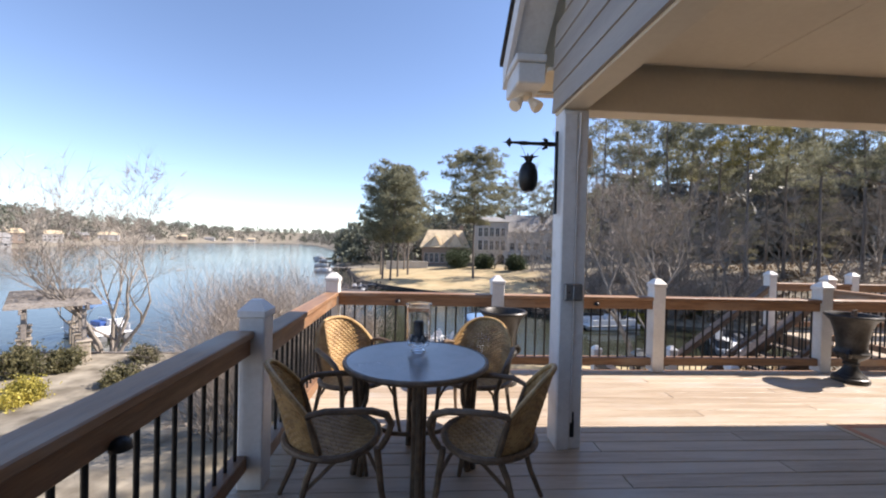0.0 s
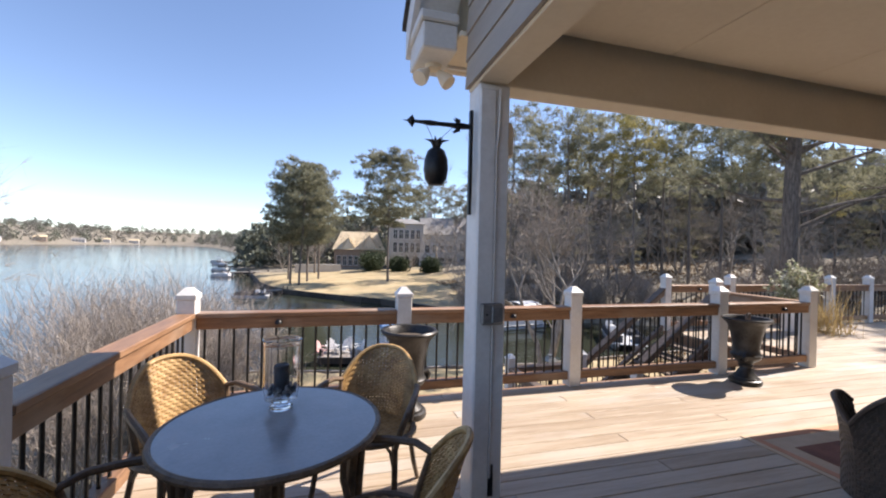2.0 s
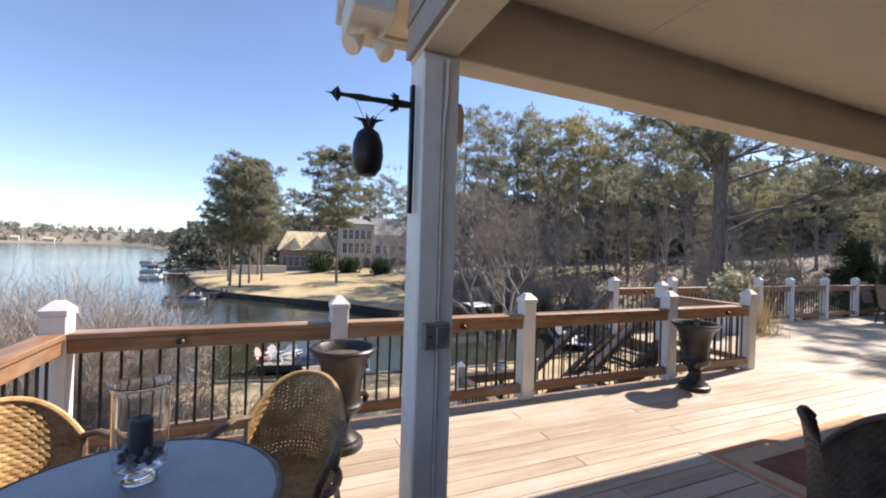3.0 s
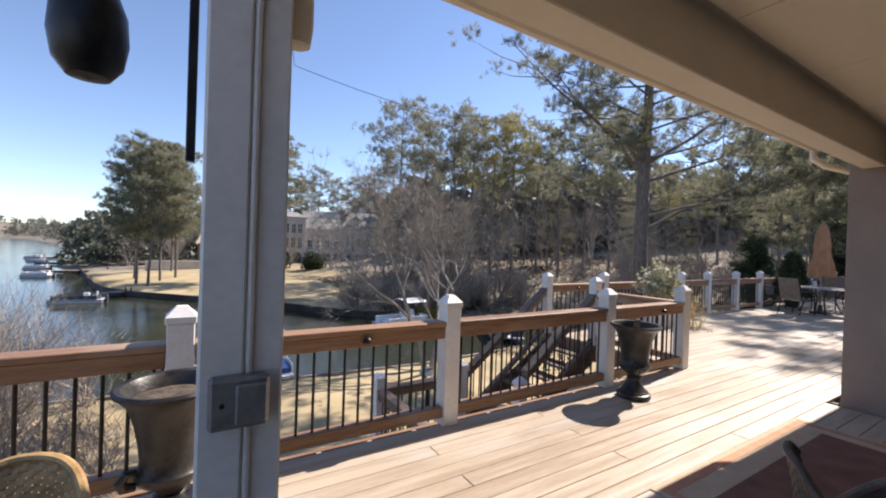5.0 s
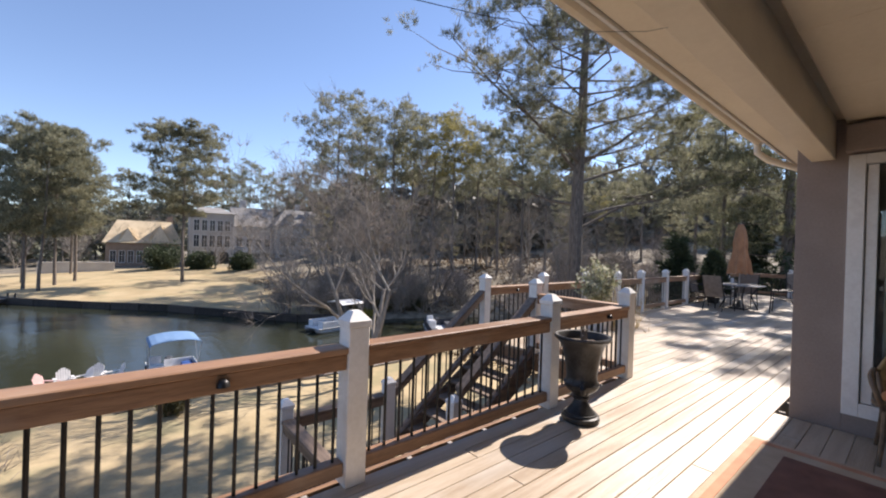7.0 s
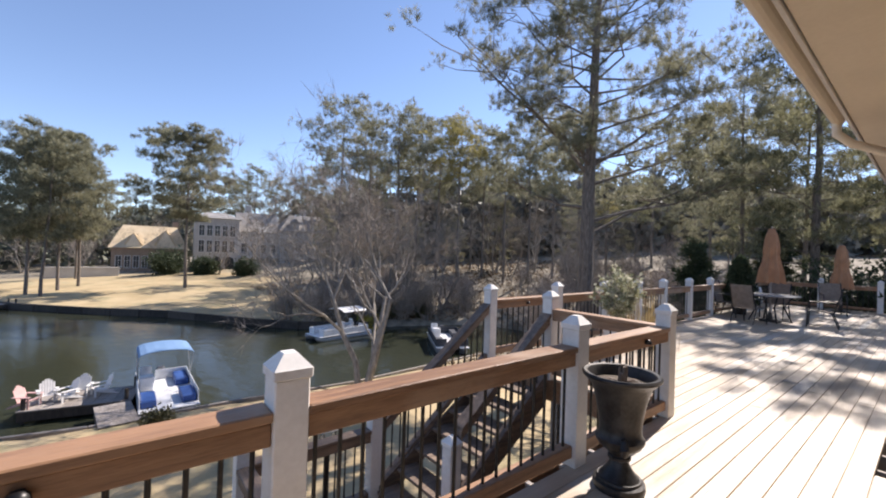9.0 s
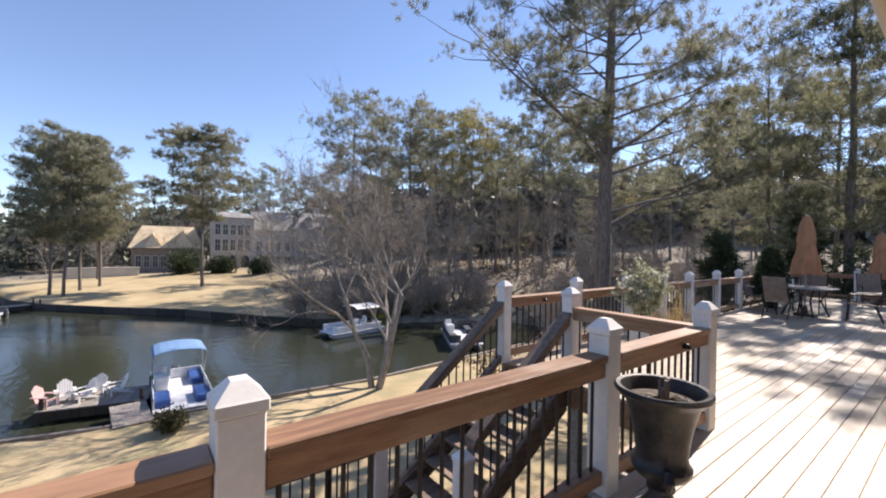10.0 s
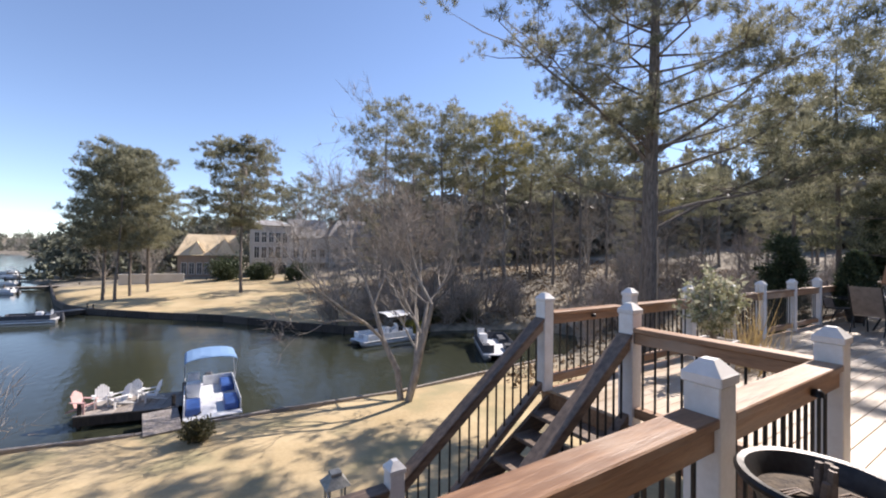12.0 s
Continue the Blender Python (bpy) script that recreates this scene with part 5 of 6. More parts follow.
body = Shape().lathe([(0.0, 1.882), (0.04, 1.888), (0.063, 1.92), (0.072, 1.975), (0.068, 2.035), (0.05, 2.085), (0.024, 2.105), (0.0, 2.106)], 22, pose(PXx, PYy, 0))
part("pineapple", body, BLACK, sign, "black pineapple body", True)
crown = Shape()
for i in range(9):
    a = i * 0.7
    o = 0.03 + 0.035 * (i % 3) / 2
    crown.tube([(PXx, PYy, 2.095), (PXx + math.cos(a) * o * 0.5, PYy + math.sin(a) * o * 0.5, 2.14), (PXx + math.cos(a) * o * 1.25, PYy + math.sin(a) * o * 1.25, 2.165 - 0.012 * (i % 3))], [0.016, 0.011, 0.001], 5)
part("crown", crown, BLACK, sign)
part("chain", Shape().tube([(-0.27, 0.046, 2.235), (-0.235, 0.038, 2.16)], 0.002, 4).tube([(-0.12, 0.02, 2.225), (-0.185, 0.032, 2.16)], 0.002, 4), GREYMETAL, sign, "thin hanging wires")

# flood lamps under the eave
fl = thing("flood_light", "white twin flood lamps under the eave return", "light", place=pose(0.945, 3.5, 2.74))
part("canopy", Shape().lathe([(0.0, -0.03), (0.05, -0.028), (0.055, 0.0), (0.0, 0.0)], 20), TRIM, fl, smooth=True)
for sx, ry in ((-1, -40), (1, 35)):
    m = pose(0.035 * sx, 0.0, -0.04, -25, ry * -1, 0)
    part("lamp_head", Shape().lathe([(0.0, -0.12), (0.05, -0.118), (0.052, -0.10), (0.045, -0.07), (0.03, -0.03), (0.018, 0.0), (0.0, 0.005)], 20, m), TRIM, fl, "white bell-shaped lamp head", True)

# rug
rug = thing("rug", "flat woven rug with a terracotta and sand border", "rug", place=pose(3.66, 1.75, 0.001))
part("border", Shape().box(0, 0, 0, 2.40, 1.70, 0.006, 0.002), RUGSAND, rug, "sand-coloured border")
st = Shape()
for a in ((0.05, 1.60, 2.35, 1.66), (0.05, 0.04, 2.35, 0.10), (0.05, 0.10, 0.11, 1.60), (2.29, 0.10, 2.35, 1.60)):
    st.box(a[0], a[1], 0.0055, a[2], a[3], 0.009, 0.001)
part("stripe", st, RUGORANGE, rug, "terracotta stripe")
part("field", Shape().box(0.24, 0.24, 0.0055, 2.16, 1.44, 0.010, 0.001), RUGRED, rug, "brick-red field")

# ---- the far end of the deck ----


def umbrella(place, label, tall=2.55):
    u = thing("patio_umbrella", label, "umbrella", "patio umbrellas", place)
    part("pole", Shape().tube([(0, 0, 0), (0, 0, tall - 0.04)], 0.019, 10), OLDWOOD, u, "wooden pole")
    part("base", Shape().lathe([(0.0, 0.0), (0.24, 0.0), (0.24, 0.04), (0.06, 0.07), (0.04, 0.25), (0.0, 0.25)], 24), IRON, u, smooth=True)
    v, f = [], []
    k, rows = 24, 9
    for j in range(rows):
        t = j / (rows - 1)
        z = tall - 0.02 - t * 1.45
        for i in range(k):
            a = 2 * math.pi * i / k
            r = (0.07 + 0.19 * t ** 0.55) * (1 + 0.28 * t * (1 if i % 3 == 0 else -0.6)) * (1 - 0.22 * math.exp(-((t - 0.55) / 0.12) ** 2))
            v.append((r * math.cos(a), r * math.sin(a), z - 0.05 * t * (i % 3 == 0)))
    for j in range(rows - 1):
        for i in range(k):
            a, b = j * k + i, j * k + (i + 1) % k
            f.append((a, b, b + k, a + k))
    f.append(tuple(range(k)))
    part("canopy", Shape().add(v, f), CANVAS, u, "folded tan canvas canopy")
    part("finial", Shape().lathe([(0.0, tall - 0.03), (0.02, tall - 0.02), (0.024, tall + 0.01), (0.0, tall + 0.04)], 10), OLDWOOD, u, smooth=True)
    return u


UX, UY = 16.3, 6.05
umbrella(pose(UX, UY, 0), "closed tan canvas umbrella through the patio table")
umbrella(pose(21.6, 5.25, 0), "smaller closed tan umbrella at the deck's end", 2.3)
pt = thing("patio_table", "dark metal patio table with a glass top", "table", place=pose(UX, UY, 0))
part("tabletop", Shape().lathe([(0.03, 0.70), (0.62, 0.70), (0.64, 0.71), (0.64, 0.725), (0.62, 0.735), (0.03, 0.735)], 40), TABLETOP, pt, "glossy glass top")
for i in range(4):
    a = i * math.pi / 2 + 0.5
    part("leg", Shape().tube([(0.5 * math.cos(a), 0.5 * math.sin(a), 0.70), (0.3 * math.cos(a), 0.3 * math.sin(a), 0.4), (0.48 * math.cos(a), 0.48 * math.sin(a), 0.0)], 0.02, 8), BLACK, pt, smooth=True)


def sling_chair(place):
    c = thing("patio_chair", "tan sling patio chair with a dark metal frame", "chair", "patio chairs", place)
    def sheet(p0, p1, name):
        (y0, z0), (y1, z1) = p0, p1
        nx, nz = (z0 - z1), (y1 - y0)
        ln = math.hypot(nx, nz)
        ny, nz = nx / ln * 0.012, nz / ln * 0.012
        s = Shape().add([(-0.25, y0, z0), (0.25, y0, z0), (0.25, y1, z1), (-0.25, y1, z1), (-0.25, y0 + ny, z0 + nz), (0.25, y0 + ny, z0 + nz), (0.25, y1 + ny, z1 + nz), (-0.25, y1 + ny, z1 + nz)], [(0, 1, 2, 3), (7, 6, 5, 4), (0, 4, 5, 1), (1, 5, 6, 2), (2, 6, 7, 3), (3, 7, 4, 0)])
        part(name, s, SLING, c, "tan sling fabric")
    sheet((0.25, 0.43), (-0.2, 0.39), "seat")
    sheet((-0.21, 0.40), (-0.36, 1.0), "backrest")
    for s in (-1, 1):
        x = s * 0.27
        part("side_frame", Shape().tube([(x, 0.27, 0.43), (x, -0.2, 0.39), (x, -0.37, 1.02)], 0.014, 8), BLACK, c, smooth=True)
        part("arm", Shape().tube([(x, -0.28, 0.66), (x, 0.24, 0.64), (x, 0.27, 0.6), (x, 0.28, 0.3), (x, 0.30, 0.0)], 0.015, 8), BLACK, c, smooth=True)
        part("back_leg", Shape().tube([(x, -0.16, 0.40), (x, -0.3, 0.0)], 0.014, 8), BLACK, c, smooth=True)
    return c


sc = sling_chair(pose(UX - 0.95, UY + 0.25, 0, 0, 0, -105))
for dx, dy, a in ((0.1, -1.05, 5), (1.0, 0.1, 85), (0.1, 1.0, 175)):
    copy_thing(sc, pose(UX + dx, UY + dy, 0, 0, 0, a))
copy_thing(sc, pose(20.3, 5.3, 0, 0, 0, 110))


def adirondack(place, label, mat, group):
    c = thing("adirondack_chair", label, "chair", group, place)
    for i in range(6):
        y = 0.25 - i * 0.085
        part("seat_slat", Shape().box(-0.26, y - 0.038, 0.36 - i * 0.022, 0.26, y + 0.038, 0.38 - i * 0.022, 0.004), mat, c)
    for i in range(6):
        x = -0.235 + i * 0.094
        h = 1.0 - 0.09 * abs(i - 2.5) ** 1.3 * 0.6
        s = Shape().box(x - 0.042, -0.01, 0.24, x + 0.042, 0.012, h, 0.004)
        s.v = [(px, py - 0.22 - (pz - 0.24) * 0.38, pz) for px, py, pz in s.v]
        part("back_slat", s, mat, c)
    for s in (-1, 1):
        part("arm", Shape().box(s * 0.34 - 0.07, -0.38, 0.53, s * 0.34 + 0.07, 0.34, 0.555, 0.006), mat, c)
        part("front_leg", Shape().box(s * 0.31 - 0.015, 0.22, 0, s * 0.31 + 0.015, 0.31, 0.53, 0.004), mat, c)
        leg = Shape().prism([(0.28, 0.38), (0.28, 0.28), (-0.62, 0.0), (-0.72, 0.0), (-0.4, 0.18)], -0.014, 0.014, pose(s * 0.275, 0, 0, 0, 0, 90))
        part("back_leg", leg, mat, c)
    return c


adirondack(pose(17.9, 6.75, 0, 0, 0, 120), "white slatted adirondack chair on the far deck", CHAIRWHITE, "deck adirondack chairs")

# potted plants
pot = thing("planter", "white square planter on the deck beyond the stairs", "planter", place=pose(9.45, 6.75, 0))
ps = Shape().add([(-0.17, -0.17, 0), (0.17, -0.17, 0), (0.17, 0.17, 0), (-0.17, 0.17, 0), (-0.22, -0.22, 0.42), (0.22, -0.22, 0.42), (0.22, 0.22, 0.42), (-0.22, 0.22, 0.42), (-0.19, -0.19, 0.42), (0.19, -0.19, 0.42), (0.19, 0.19, 0.42), (-0.19, 0.19, 0.42), (-0.18, -0.18, 0.36), (0.18, -0.18, 0.36), (0.18, 0.18, 0.36), (-0.18, 0.18, 0.36)], [(3, 2, 1, 0), (0, 1, 5, 4), (1, 2, 6, 5), (2, 3, 7, 6), (3, 0, 4, 7), (4, 5, 9, 8), (5, 6, 10, 9), (6, 7, 11, 10), (7, 4, 8, 11), (8, 9, 13, 12), (9, 10, 14, 13), (10, 11, 15, 14), (11, 8, 12, 15), (12, 13, 14, 15)])
part("box", ps, CHAIRWHITE, pot)
part("soil", Shape().box(-0.175, -0.175, 0.3605, 0.175, 0.175, 0.38, 0.004), SOIL, pot)
shrub(200, pose(9.45, 6.75, 0.37), 0.36, 1.15, VARIEGATED, "cream and green variegated shrub in the planter", 900, 0.075, 10)
gr = thing("dry_grass", "straw-coloured dry grass clump beside the planter", "grass", place=pose(9.95, 6.55, 0))
rng = np.random.default_rng(4)
c = np.column_stack([rng.normal(0, 0.09, 260), rng.normal(0, 0.09, 260), np.full(260, 0.0)])
v, t = sprays(rng, c, np.tile([0, 0, 1.0], (260, 1)), 1, 0.75, 0.006, 0.28)
v[:, 2] = np.maximum(v[:, 2], 0.0)
part("blade_tuft", fast_mesh("blade_tuft", v, t, STRAW), STRAW, gr)
cy = thing("potted_conifer", "dark cone-shaped conifer in a round pot", "plant", place=pose(17.3, 7.0, 0))
part("pot", Shape().lathe([(0.0, 0.0), (0.16, 0.0), (0.22, 0.36), (0.235, 0.37), (0.235, 0.40), (0.2, 0.40), (0.19, 0.36), (0.0, 0.35)], 24), IRON, cy, smooth=True)
k = 1500
h = rng.uniform(0, 1, k)
a, r = rng.uniform(0, 6.28, k), (0.46 * (1 - h) ** 0.6 + 0.03) * np.sqrt(rng.uniform(0.3, 1, k))
v, t = sprays(rng, np.column_stack([r * np.cos(a), r * np.sin(a), 0.36 + h * 1.35]), np.column_stack([np.cos(a) * 0.5, np.sin(a) * 0.5, np.full(k, 0.6)]), 4, 0.13, 0.02, 0.5)
part("foliage", fast_mesh("foliage", v, t, EVERGREEN), EVERGREEN, cy)

# lantern on its post by the stairs
lan = thing("garden_lantern", "weathered grey metal garden lantern on a post by the stairs", "lantern", place=pose(4.43, 7.73, 0))
part("post", Shape().tube([(0, 0, high(4.43, 7.73)), (0, 0, -0.80)], 0.035, 10), BLACK, lan)
part("base", Shape().box(-0.085, -0.085, -0.80, 0.085, 0.085, -0.775, 0.006), VERDIGRIS, lan)
for sx in (-1, 1):
    for sy in (-1, 1):
        part("corner_bar", Shape().box(sx * 0.07 - 0.009, sy * 0.07 - 0.009, -0.775, sx * 0.07 + 0.009, sy * 0.07 + 0.009, -0.58, 0.002), VERDIGRIS, lan)
g = part("glass", Shape().box(-0.058, -0.058, -0.77, 0.058, 0.058, -0.585, 0.002), GLASS, lan)
g.visible_shadow = False
part("roof", Shape().add([(-0.115, -0.115, -0.58), (0.115, -0.115, -0.58), (0.115, 0.115, -0.58), (-0.115, 0.115, -0.58), (-0.045, -0.045, -0.50), (0.045, -0.045, -0.50), (0.045, 0.045, -0.50), (-0.045, 0.045, -0.50)], [(3, 2, 1, 0), (0, 1, 5, 4), (1, 2, 6, 5), (2, 3, 7, 6), (3, 0, 4, 7), (4, 5, 6, 7)]).box(-0.05, -0.05, -0.50, 0.05, 0.05, -0.47), VERDIGRIS, lan, "hipped lantern roof")

# speaker wire slung from the post up to the beam
cable = thing("cable", "thin dark wire slung between post and beam", "cable")
part("wire", Shape().tube([(1.325, 3.18, 2.10), (1.34, 3.22, 2.058), (1.42, 3.22, 2.046), (1.54, 3.22, 2.031), (1.72, 3.22, 2.014), (1.85, 3.22, 2.011), (2.0, 3.22, 2.022), (2.18, 3.22, 2.05), (2.4, 3.22, 2.10), (2.6, 3.22, 2.15), (2.95, 3.22, 2.26), (3.3, 3.22, 2.39), (3.5, 3.22, 2.482)], 0.0009, 6), BLACK, cable)

# ---- by the lake ----


def pontoon_boat(place, label, seats, top, group="pontoon boats", canopy=True, side=None, open_bow=False):
    """A pontoon boat with its bow along +y."""
    b = thing("pontoon_boat", label, "boat", group, place)
    for s in (-1, 1):
        part("pontoon", Shape().tube([(s * 0.85, -2.9, 0.12), (s * 0.85, 2.2, 0.12), (s * 0.85, 2.8, 0.22), (s * 0.85, 3.1, 0.36)], [0.3, 0.3, 0.22, 0.04], 14), BOATGREY, b, smooth=True)
    part("hull_deck", Shape().box(-1.22, -2.9, 0.42, 1.22, 2.9, 0.50, 0.02), BOATWHITE, b)
    for name, q in (("fence", (-1.2, -2.4, 0.5, -1.15, 2.5, 1.05)), ("fence", (1.15, -2.4, 0.5, 1.2, 2.5, 1.05)), ("fence", (-1.15, 2.45, 0.5, -0.4, 2.5, 1.05)), ("fence", (0.4, 2.45, 0.5, 1.15, 2.5, 1.05)), ("fence", (-1.15, -2.4, 0.5, 0.3, -2.35, 1.05))):
        if open_bow and q[1] > 2:
            continue
        part(name, Shape().box(*q, 0.015), side or BOATWHITE, b)
    for x0, y0, x1, y1 in ((-1.12, 0.8, -0.5, 2.4), (0.5, 0.8, 1.12, 2.4), (-1.12, -2.3, -0.5, -0.6)):
        part("bench", Shape().box(x0, y0, 0.5, x1, y1, 0.85, 0.05), seats, b, "cushioned bench")
    part("console", Shape().box(0.45, -0.9, 0.5, 1.1, -0.3, 1.25, 0.05), BOATWHITE, b)
    part("seat", Shape().box(0.5, -1.75, 0.5, 1.05, -1.2, 0.95, 0.06).box(0.5, -1.85, 0.95, 1.05, -1.72, 1.45, 0.05), BOATWHITE, b, "white helm seat")
    part("motor", Shape().box(-0.2, -3.25, 0.1, 0.2, -2.9, 1.05, 0.08), BOATDARK, b, "dark outboard motor")
    if canopy:
        cs = Shape()
        n = 8
        for i in range(n):
            a0, a1 = math.pi * i / n, math.pi * (i + 1) / n
            x0, x1, z0, z1 = -1.2 * math.cos(a0), -1.2 * math.cos(a1), 2.45 + 0.26 * math.sin(a0), 2.45 + 0.26 * math.sin(a1)
            cs.add([(x0, -2.1, z0), (x1, -2.1, z1), (x1, 0.5, z1), (x0, 0.5, z0), (x0, -2.1, z0 + 0.03), (x1, -2.1, z1 + 0.03), (x1, 0.5, z1 + 0.03), (x0, 0.5, z0 + 0.03)], [(0, 3, 2, 1), (4, 5, 6, 7), (0, 1, 5, 4), (2, 3, 7, 6)])
        part("canopy", cs, top, b, "stretched canvas canopy")
        for sx in (-1, 1):
            for y0, y1 in ((-0.8, -2.05), (-0.8, 0.45)):
                part("canopy_pole", Shape().tube([(sx * 1.18, y0, 1.05), (sx * 1.18, y1, 2.46)], 0.018, 6), BOATGREY, b)
    return b


WZ = WATER_Z
pb = pontoon_boat(pose(4.1, 23.55, WZ, 0, 0, 180) @ Matrix.Scale(0.8, 4), "white and blue pontoon boat with a pale blue canopy", BOATBLUE, BOATTOP, open_bow=True)
dock("weathered wooden dock holding white chairs", pose(-0.25, 23.45, WZ, 0, 0, -12), 3.3, 1.9)
dock("weathered wooden gangway between lawn and boat", pose(3.15, 20.4, WZ, 0, 0, 95), 2.3, 1.1, piles=False)
for i, (x, y, a) in enumerate(((0.50, 24.15, 190), (1.0, 23.95, 120), (1.42, 24.3, 165), (2.0, 24.05, 105))):
    adirondack(pose(x, y, WZ + 0.49, 0, 0, a) @ Matrix.Scale(0.78, 4), "white slatted adirondack chair on the dock", CHAIRWHITE, "dock chairs")
adirondack(pose(0.02, 23.85, WZ + 0.49, 0, 0, 235) @ Matrix.Scale(0.78, 4), "pink slatted adirondack chair on the dock", CHAIRPINK, "dock chairs")
pontoon_boat(pose(15.6, 31.6, WZ, 0, 0, 100) @ Matrix.Scale(0.8, 4), "white pontoon boat moored under the far bank", BOATWHITE, BOATWHITE)
pontoon_boat(pose(20.8, 25.2, WZ, 0, 0, 150) @ Matrix.Scale(0.9, 4), "pontoon boat under dark covers by the lawn", BOATDARK, BOATDARK, canopy=False, side=BOATDARK)
pontoon_boat(pose(-8.6, 53.4, WZ, 0, 0, 80) @ Matrix.Scale(0.72, 4), "dark pontoon boat moored off the peninsula", BOATDARK, BOATDARK, canopy=False, side=BOATDARK)
dock("narrow weathered dock off the peninsula", pose(-8.3, 55.4, WZ, 0, 0, 40), 4.5, 1.2)
copy_thing(pb, pose(-20.6, 27.6, WZ, 0, 0, 60))
for x, y, a in ((-19.5, 86, 75), (-24, 104, 80), (-31, 132, 70), (-36, 150, 85)):
    pontoon_boat(pose(x, y, WZ, 0, 0, a) @ Matrix.Scale(0.65, 4), "white boat moored along the shore", BOATWHITE, BOATGREY, "shore boats", canopy=(y > 100))
for x, y, ln in ((-21, 92, 9), (-28, 118, 10), (-35, 145, 12)):
    dock("low wooden boat dock on the shore", pose(x, y, WZ, 0, 0, 12), ln, 1.6)

# pergola on stone piers
pg = thing("pergola", "weathered wooden pergola on stone piers by the shore", "pergola", place=pose(-15.6, 20.2, high(-15.6, 20.2), 0, 0, 132))
for i in range(4):
    for y in (0.0, 2.0):
        part("pier", Shape().box(i * 2.0 - 0.24, y - 0.24, -0.3, i * 2.0 + 0.24, y + 0.24, 0.95, 0.03).box(i * 2.0 - 0.29, y - 0.29, 0.95, i * 2.0 + 0.29, y + 0.29, 1.03, 0.02), STONE, pg, "square stone pier with a cap")
        part("post", Shape().box(i * 2.0 - 0.08, y - 0.08, 1.03, i * 2.0 + 0.08, y + 0.08, 2.5, 0.01), OLDWOOD, pg)
for y in (-0.1, 2.1):
    part("beam", Shape().box(-0.6, y - 0.05, 2.5, 6.6, y + 0.05, 2.72, 0.01), OLDWOOD, pg)
for i in range(18):
    x = -0.5 + i * 0.41
    part("rafter", Shape().box(x - 0.025, -0.6, 2.72, x + 0.025, 2.6, 2.86, 0.006), OLDWOOD, pg)

# ---- houses ----


def gable_roof(x0, x1, y0, y1, z, rise, along="x", over=0.5, hip=0.0):
    s = Shape()
    x0, x1, y0, y1 = x0 - over, x1 + over, y0 - over, y1 + over
    if along == "x":
        m = (y0 + y1) / 2
        top = [(x0 + hip, m, z + rise), (x1 - hip, m, z + rise)]
        lo = [(x0, y0, z), (x1, y0, z), (x1, y1, z), (x0, y1, z)]
        f = [(0, 1, 5, 4), (2, 3, 4, 5), (1, 2, 5), (3, 0, 4), (3, 2, 1, 0)]
    else:
        m = (x0 + x1) / 2
        top = [(m, y0 + hip, z + rise), (m, y1 - hip, z + rise)]
        lo = [(x0, y0, z), (x1, y0, z), (x1, y1, z), (x0, y1, z)]
        f = [(0, 1, 4), (1, 2, 5, 4), (2, 3, 5), (3, 0, 4, 5), (3, 2, 1, 0)]
    return s.add(lo + top, f)


def house_window(house, x, y, z, w, h, face="y", frame_mat=None, bars=1):
    """A framed window set 10 cm into the wall's face."""
    m = pose(x, y, z) if face == "y" else pose(x, y, z, 0, 0, 90)
    if face == "y":
        m = pose(x, y, z)
    fr = Shape()
    for q in ((-w / 2 - 0.1, -0.06, -0.1, -w / 2, 0.04, h + 0.1), (w / 2, -0.06, -0.1, w / 2 + 0.1, 0.04, h + 0.1), (-w / 2, -0.06, h, w / 2, 0.04, h + 0.1), (-w / 2, -0.08, -0.1, w / 2, 0.04, 0)):
        fr.box(*q, 0.01)
    for i in range(1, bars + 1):
        fr.box(-w / 2 + w * i / (bars + 1) - 0.03, -0.04, 0, -w / 2 + w * i / (bars + 1) + 0.03, 0.0, h)
    fr.box(-w / 2, -0.035, h * 0.6 - 0.03, w / 2, 0.0, h * 0.6 + 0.03)
    win = part("window", fr, frame_mat or CHAIRWHITE, house, "white framed window")
    win.matrix_basis = m
    part("pane", Shape().box(-w / 2, -0.012, 0, w / 2, 0.0, h, 0.002), FARGLASS, win)
    return win


def arch_opening(house, x, y, z, w, h):
    pts = [(-w / 2, 0), (w / 2, 0)] + [(w / 2 * math.cos(a), h - w / 2 + w / 2 * math.sin(a)) for a in [i * math.pi / 8 for i in range(9)]]
    # A flat dark panel on the wall stands in for the archway's shade.
    q = part("archway", Shape().prism(pts, -0.03, 0.02), FARGLASS, house, "dark arched panel for the shade in an opening")
    q.location = (x, y, z)


# the tall pale house
HZ = high(17, 92) - 0.6
big = thing("house", "large pale grey three-storey stucco house with slate roofs", "house", "lakeside houses", pose(13.2, 91, HZ, 0, 0, -6))
part("wall", Shape().box(0, 0, 0, 7.6, 9, 10.6, 0.05), STUCCO, big, "pale stucco wing wall")
part("wall", Shape().box(7.6, 1.6, 0, 15.2, 10, 8.4, 0.05), STUCCO, big, "pale stucco middle wall")
part("wall", Shape().box(15.2, -0.6, 0, 26.5, 9, 8.8, 0.05), STUCCO, big, "pale stucco end wall")
part("roof", gable_roof(0, 7.6, 0, 9, 10.6, 1.4, "x", 0.4, 2.6), GREYROOF, big, "grey hipped roof")
part("roof", gable_roof(7.6, 15.2, 1.6, 10, 8.4, 4.2, "x", 0.3), GREYROOF, big, "grey gabled roof")
part("roof", gable_roof(15.2, 26.5, -0.6, 9, 8.8, 3.8, "x", 0.4, 3.0), GREYROOF, big, "grey hipped roof")
part("chimney", Shape().box(9.2, 6.0, 10, 10.4, 7.2, 14.2, 0.05), STUCCO, big)
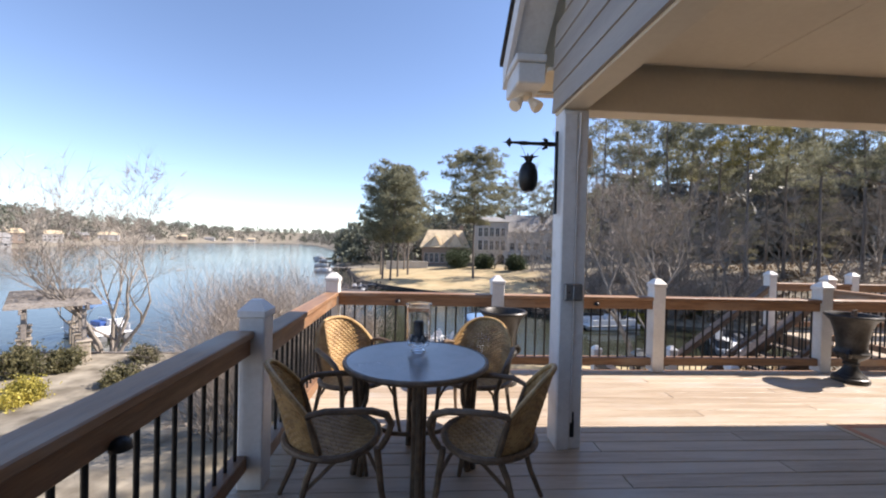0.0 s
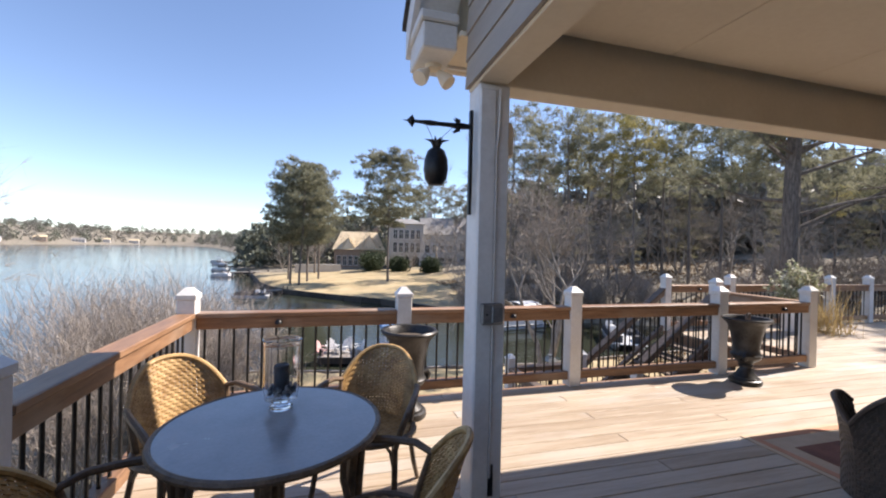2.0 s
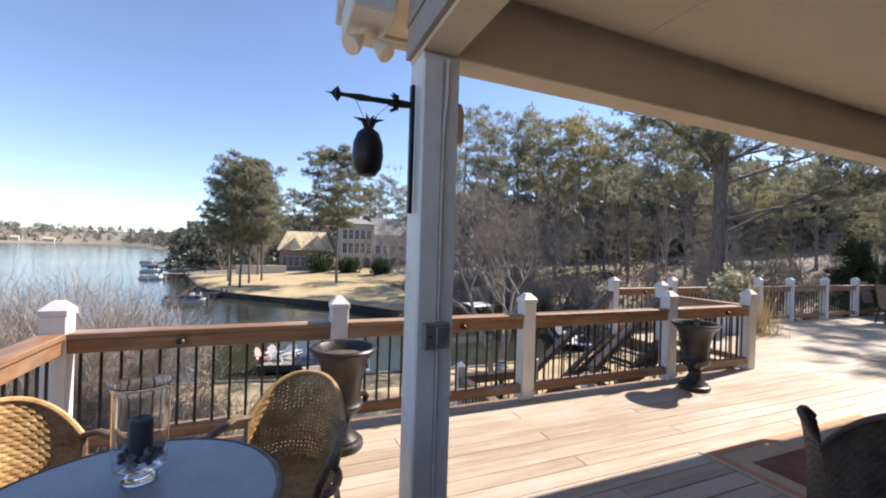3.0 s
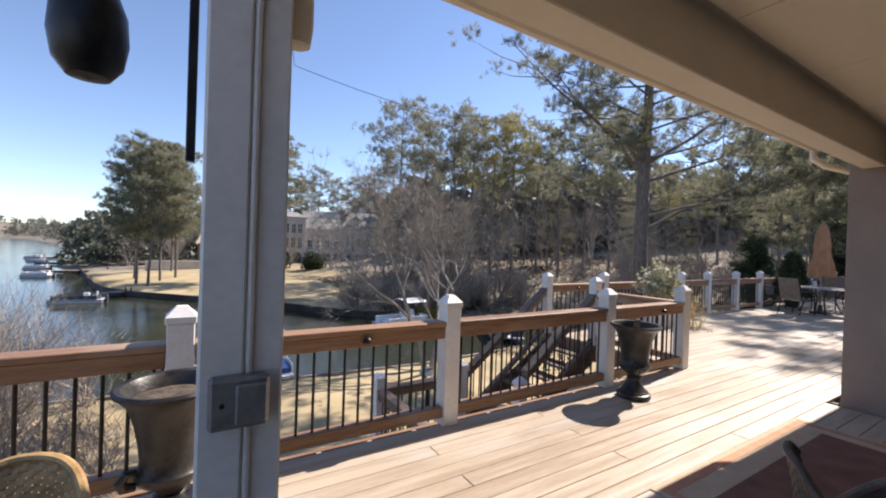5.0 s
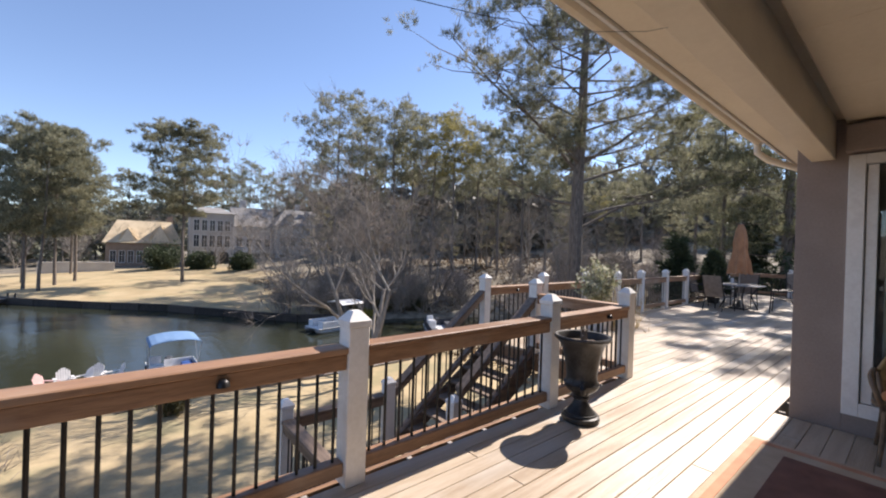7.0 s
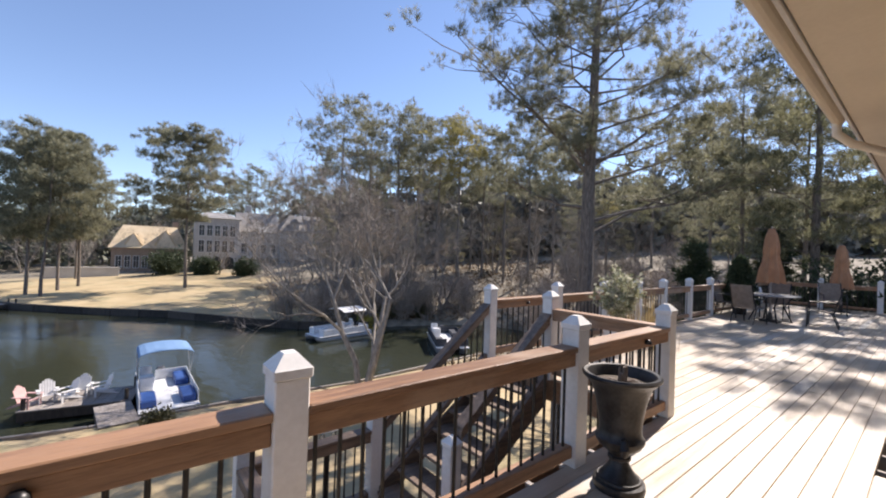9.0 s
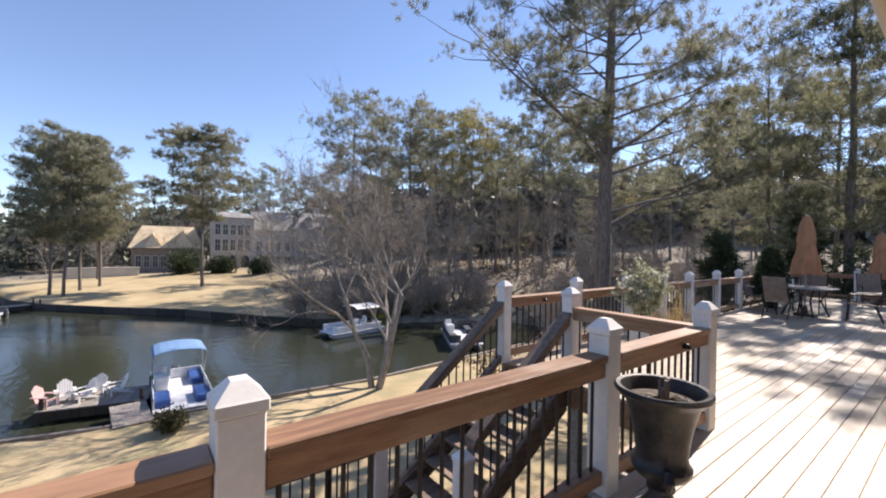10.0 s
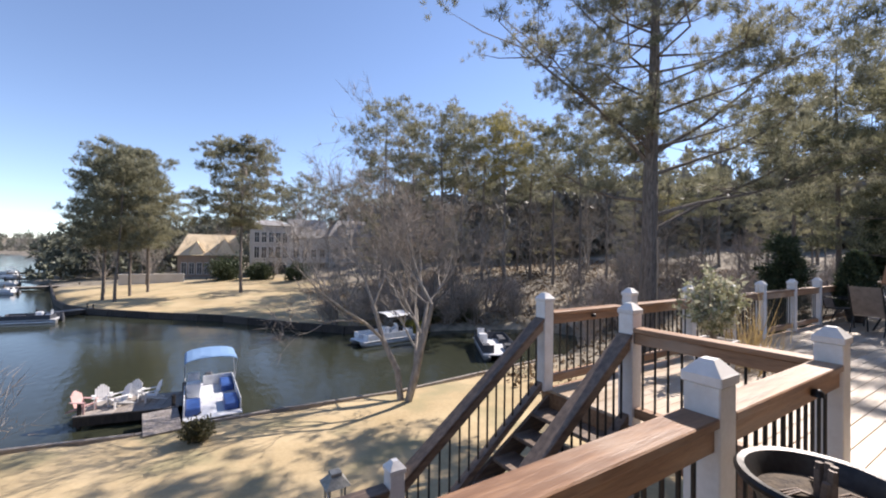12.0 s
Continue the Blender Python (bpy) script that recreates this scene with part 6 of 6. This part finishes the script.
part("chimney", Shape().box(20.2, 4.5, 10, 21.4, 5.7, 14.0, 0.05), STUCCO, big)
for i in range(5):
    house_window(big, 1.2 + i * 1.3, 0, 4.1, 0.85, 2.2)
    house_window(big, 1.2 + i * 1.3, 0, 7.2, 0.85, 2.0)
for i in range(3):
    arch_opening(big, 1.6 + i * 2.2, 0, 0.6, 1.5, 2.6)
for i in range(4):
    house_window(big, 8.7 + i * 1.8, 1.6, 4.0, 1.0, 1.9)
    house_window(big, 8.7 + i * 1.8, 1.6, 0.9, 1.0, 2.0)
part("balcony", Shape().box(7.7, 0.2, 3.2, 15.1, 1.6, 3.4).box(7.7, 0.2, 4.2, 15.1, 0.28, 4.3), CHAIRWHITE, big, "white balcony")
for i in range(5):
    house_window(big, 16.6 + i * 2.1, -0.6, 1.0, 1.0, 1.9)
    house_window(big, 16.6 + i * 2.1, -0.6, 4.6, 1.0, 1.9)
for x in (17.4, 21.6, 24.6):
    part("dormer", Shape().box(x, -0.3, 9.0, x + 1.5, 3.0, 10.6), STUCCO, big, "pale gabled dormer")
    part("dormer_roof", gable_roof(x, x + 1.5, -0.3, 3.0, 10.6, 1.0, "y", 0.2), GREYROOF, big)

# the brick house with a tan roof
HZ = high(4, 98) - 0.3
tan = thing("house", "tan-roofed brick house with steep gables behind the lawn", "house", "lakeside houses", pose(1.2, 96, HZ, 0, 0, -4) @ Matrix.Scale(0.82, 4))
part("wall", Shape().box(0, 0, 0, 13.5, 9, 5.6, 0.05), BRICKWALL, tan, "brown brick wall")
part("roof", gable_roof(0, 13.5, 0, 9, 5.6, 5.2, "x", 0.6, 2.2), TANROOF, tan, "steep tan shingle roof")
for x, w, r in ((2.2, 3.2, 3.2), (7.6, 4.2, 4.0)):
    part("gable_wall", Shape().add([(x, -0.2, 5.6), (x + w, -0.2, 5.6), (x + w / 2, -0.2, 5.6 + r), (x, 4, 5.6), (x + w, 4, 5.6), (x + w / 2, 4, 5.6 + r)], [(0, 1, 2), (5, 4, 3), (0, 3, 4, 1), (1, 4, 5, 2), (2, 5, 3, 0)]), TRIM, tan, "pale gable wall")
    part("gable_roof", gable_roof(x, x + w, 0.4, 5, 5.65, r + 0.25, "y", 0.45), TANROOF, tan)
for i in range(8):
    house_window(tan, 1.3 + i * 1.55, 0, 1.2, 0.95, 2.6)
part("chimney", Shape().box(11.0, 5, 8, 12.2, 6.2, 12.2), BRICKWALL, tan)
pw = thing("garden_wall", "pale blue-grey low wall below the brick house", "wall", place=pose(-6.5, 86.5, high(-4, 88)))
part("coping", Shape().box(0, 0, 1.5, 9, 0.5, 1.65, 0.03), STUCCO, pw)
part("body", Shape().box(0.05, 0.05, -0.6, 8.95, 0.45, 1.5, 0.03), STUCCO, pw)


def small_house(place, label, wall_mat, roof_mat, w=12.0, d=8.0, h=6.0):
    hs = thing("house", label, "house", "far shore houses", place)
    part("wall", Shape().box(-w / 2, 0, -1, w / 2, d, h, 0.05), wall_mat, hs)
    part("roof", gable_roof(-w / 2, w / 2, 0, d, h, 3.4, "x", 0.5, 1.5), roof_mat, hs)
    for i in range(4):
        for z in (1.0, 3.8):
            house_window(hs, -w / 2 + w * (i + 0.5) / 4, 0, z, 1.3, 1.5, bars=0)
    return hs


for i, (x, y, a) in enumerate(((-182, 186, 45), (-196, 205, 40), (-172, 172, 45), (-214, 250, 35), (-240, 300, 30), (-256, 350, 25), (-300, 470, 20), (-316, 560, 20), (-320, 640, 15), (-325, 720, 15), (-190, 760, 0), (-330, 820, 10))):
    small_house(pose(x, y, high(x, y) + 0.5, 0, 0, a) @ Matrix.Scale(0.65, 4), "small pale house on the far shore", (STUCCO, BRICKWALL, STUCCO)[i % 3], (GREYROOF, TANROOF)[i % 2], 13 + 4 * (i % 3), 8, 5 + (i % 2) * 2)

# ---- deck boards, one by one ----
BOARD, GAP = 0.1405, 0.0045
board_meshes = {}
rng = np.random.default_rng(21)


def board(x0, x1, y):
    ln = round(x1 - x0 - 0.003, 3)
    if ln not in board_meshes:
        board_meshes[ln] = Shape().box(0, 0, -0.030, ln, BOARD, 0, 0.004).box(0, BOARD - 0.001, -0.029, ln, BOARD + GAP, -0.009, 0.001).mesh("plank")
    q = part("plank", board_meshes[ln], DECK, deck)
    q.location = (x0, y, rng.uniform(-0.0015, 0.0))


y = -2.2
row = 0
while y + BOARD < 4.985:
    cut = (2.44, 3.66, 4.88)[row % 3] - 0.99
    ends = [-0.99, cut, min(cut + 3.66, 6.8) if row % 2 else 6.8]
    if y < 3.34:
        ends = sorted(set([e for e in ends if e < 6.8] + [6.9]))
    else:
        ends = sorted(set([e for e in ends if e < 6.0] + [7.9 + (row % 3) * 1.22]))
        ends += [ends[-1] + 4.88, 22.96]
    for a, b in zip(ends, ends[1:]):
        board(a, b, y)
    y += BOARD + GAP
    row += 1
while y + BOARD < 7.46:
    ends = [6.80, 8.4 + (row % 3) * 1.22, 13.2 + (row % 3) * 1.22, 22.96]
    for a, b in zip(ends, ends[1:]):
        board(a, b, y)
    y += BOARD + GAP
    row += 1
y = 3.34 - BOARD - GAP
while y > -5:
    board(12.0, 22.96, y)
    y -= BOARD + GAP
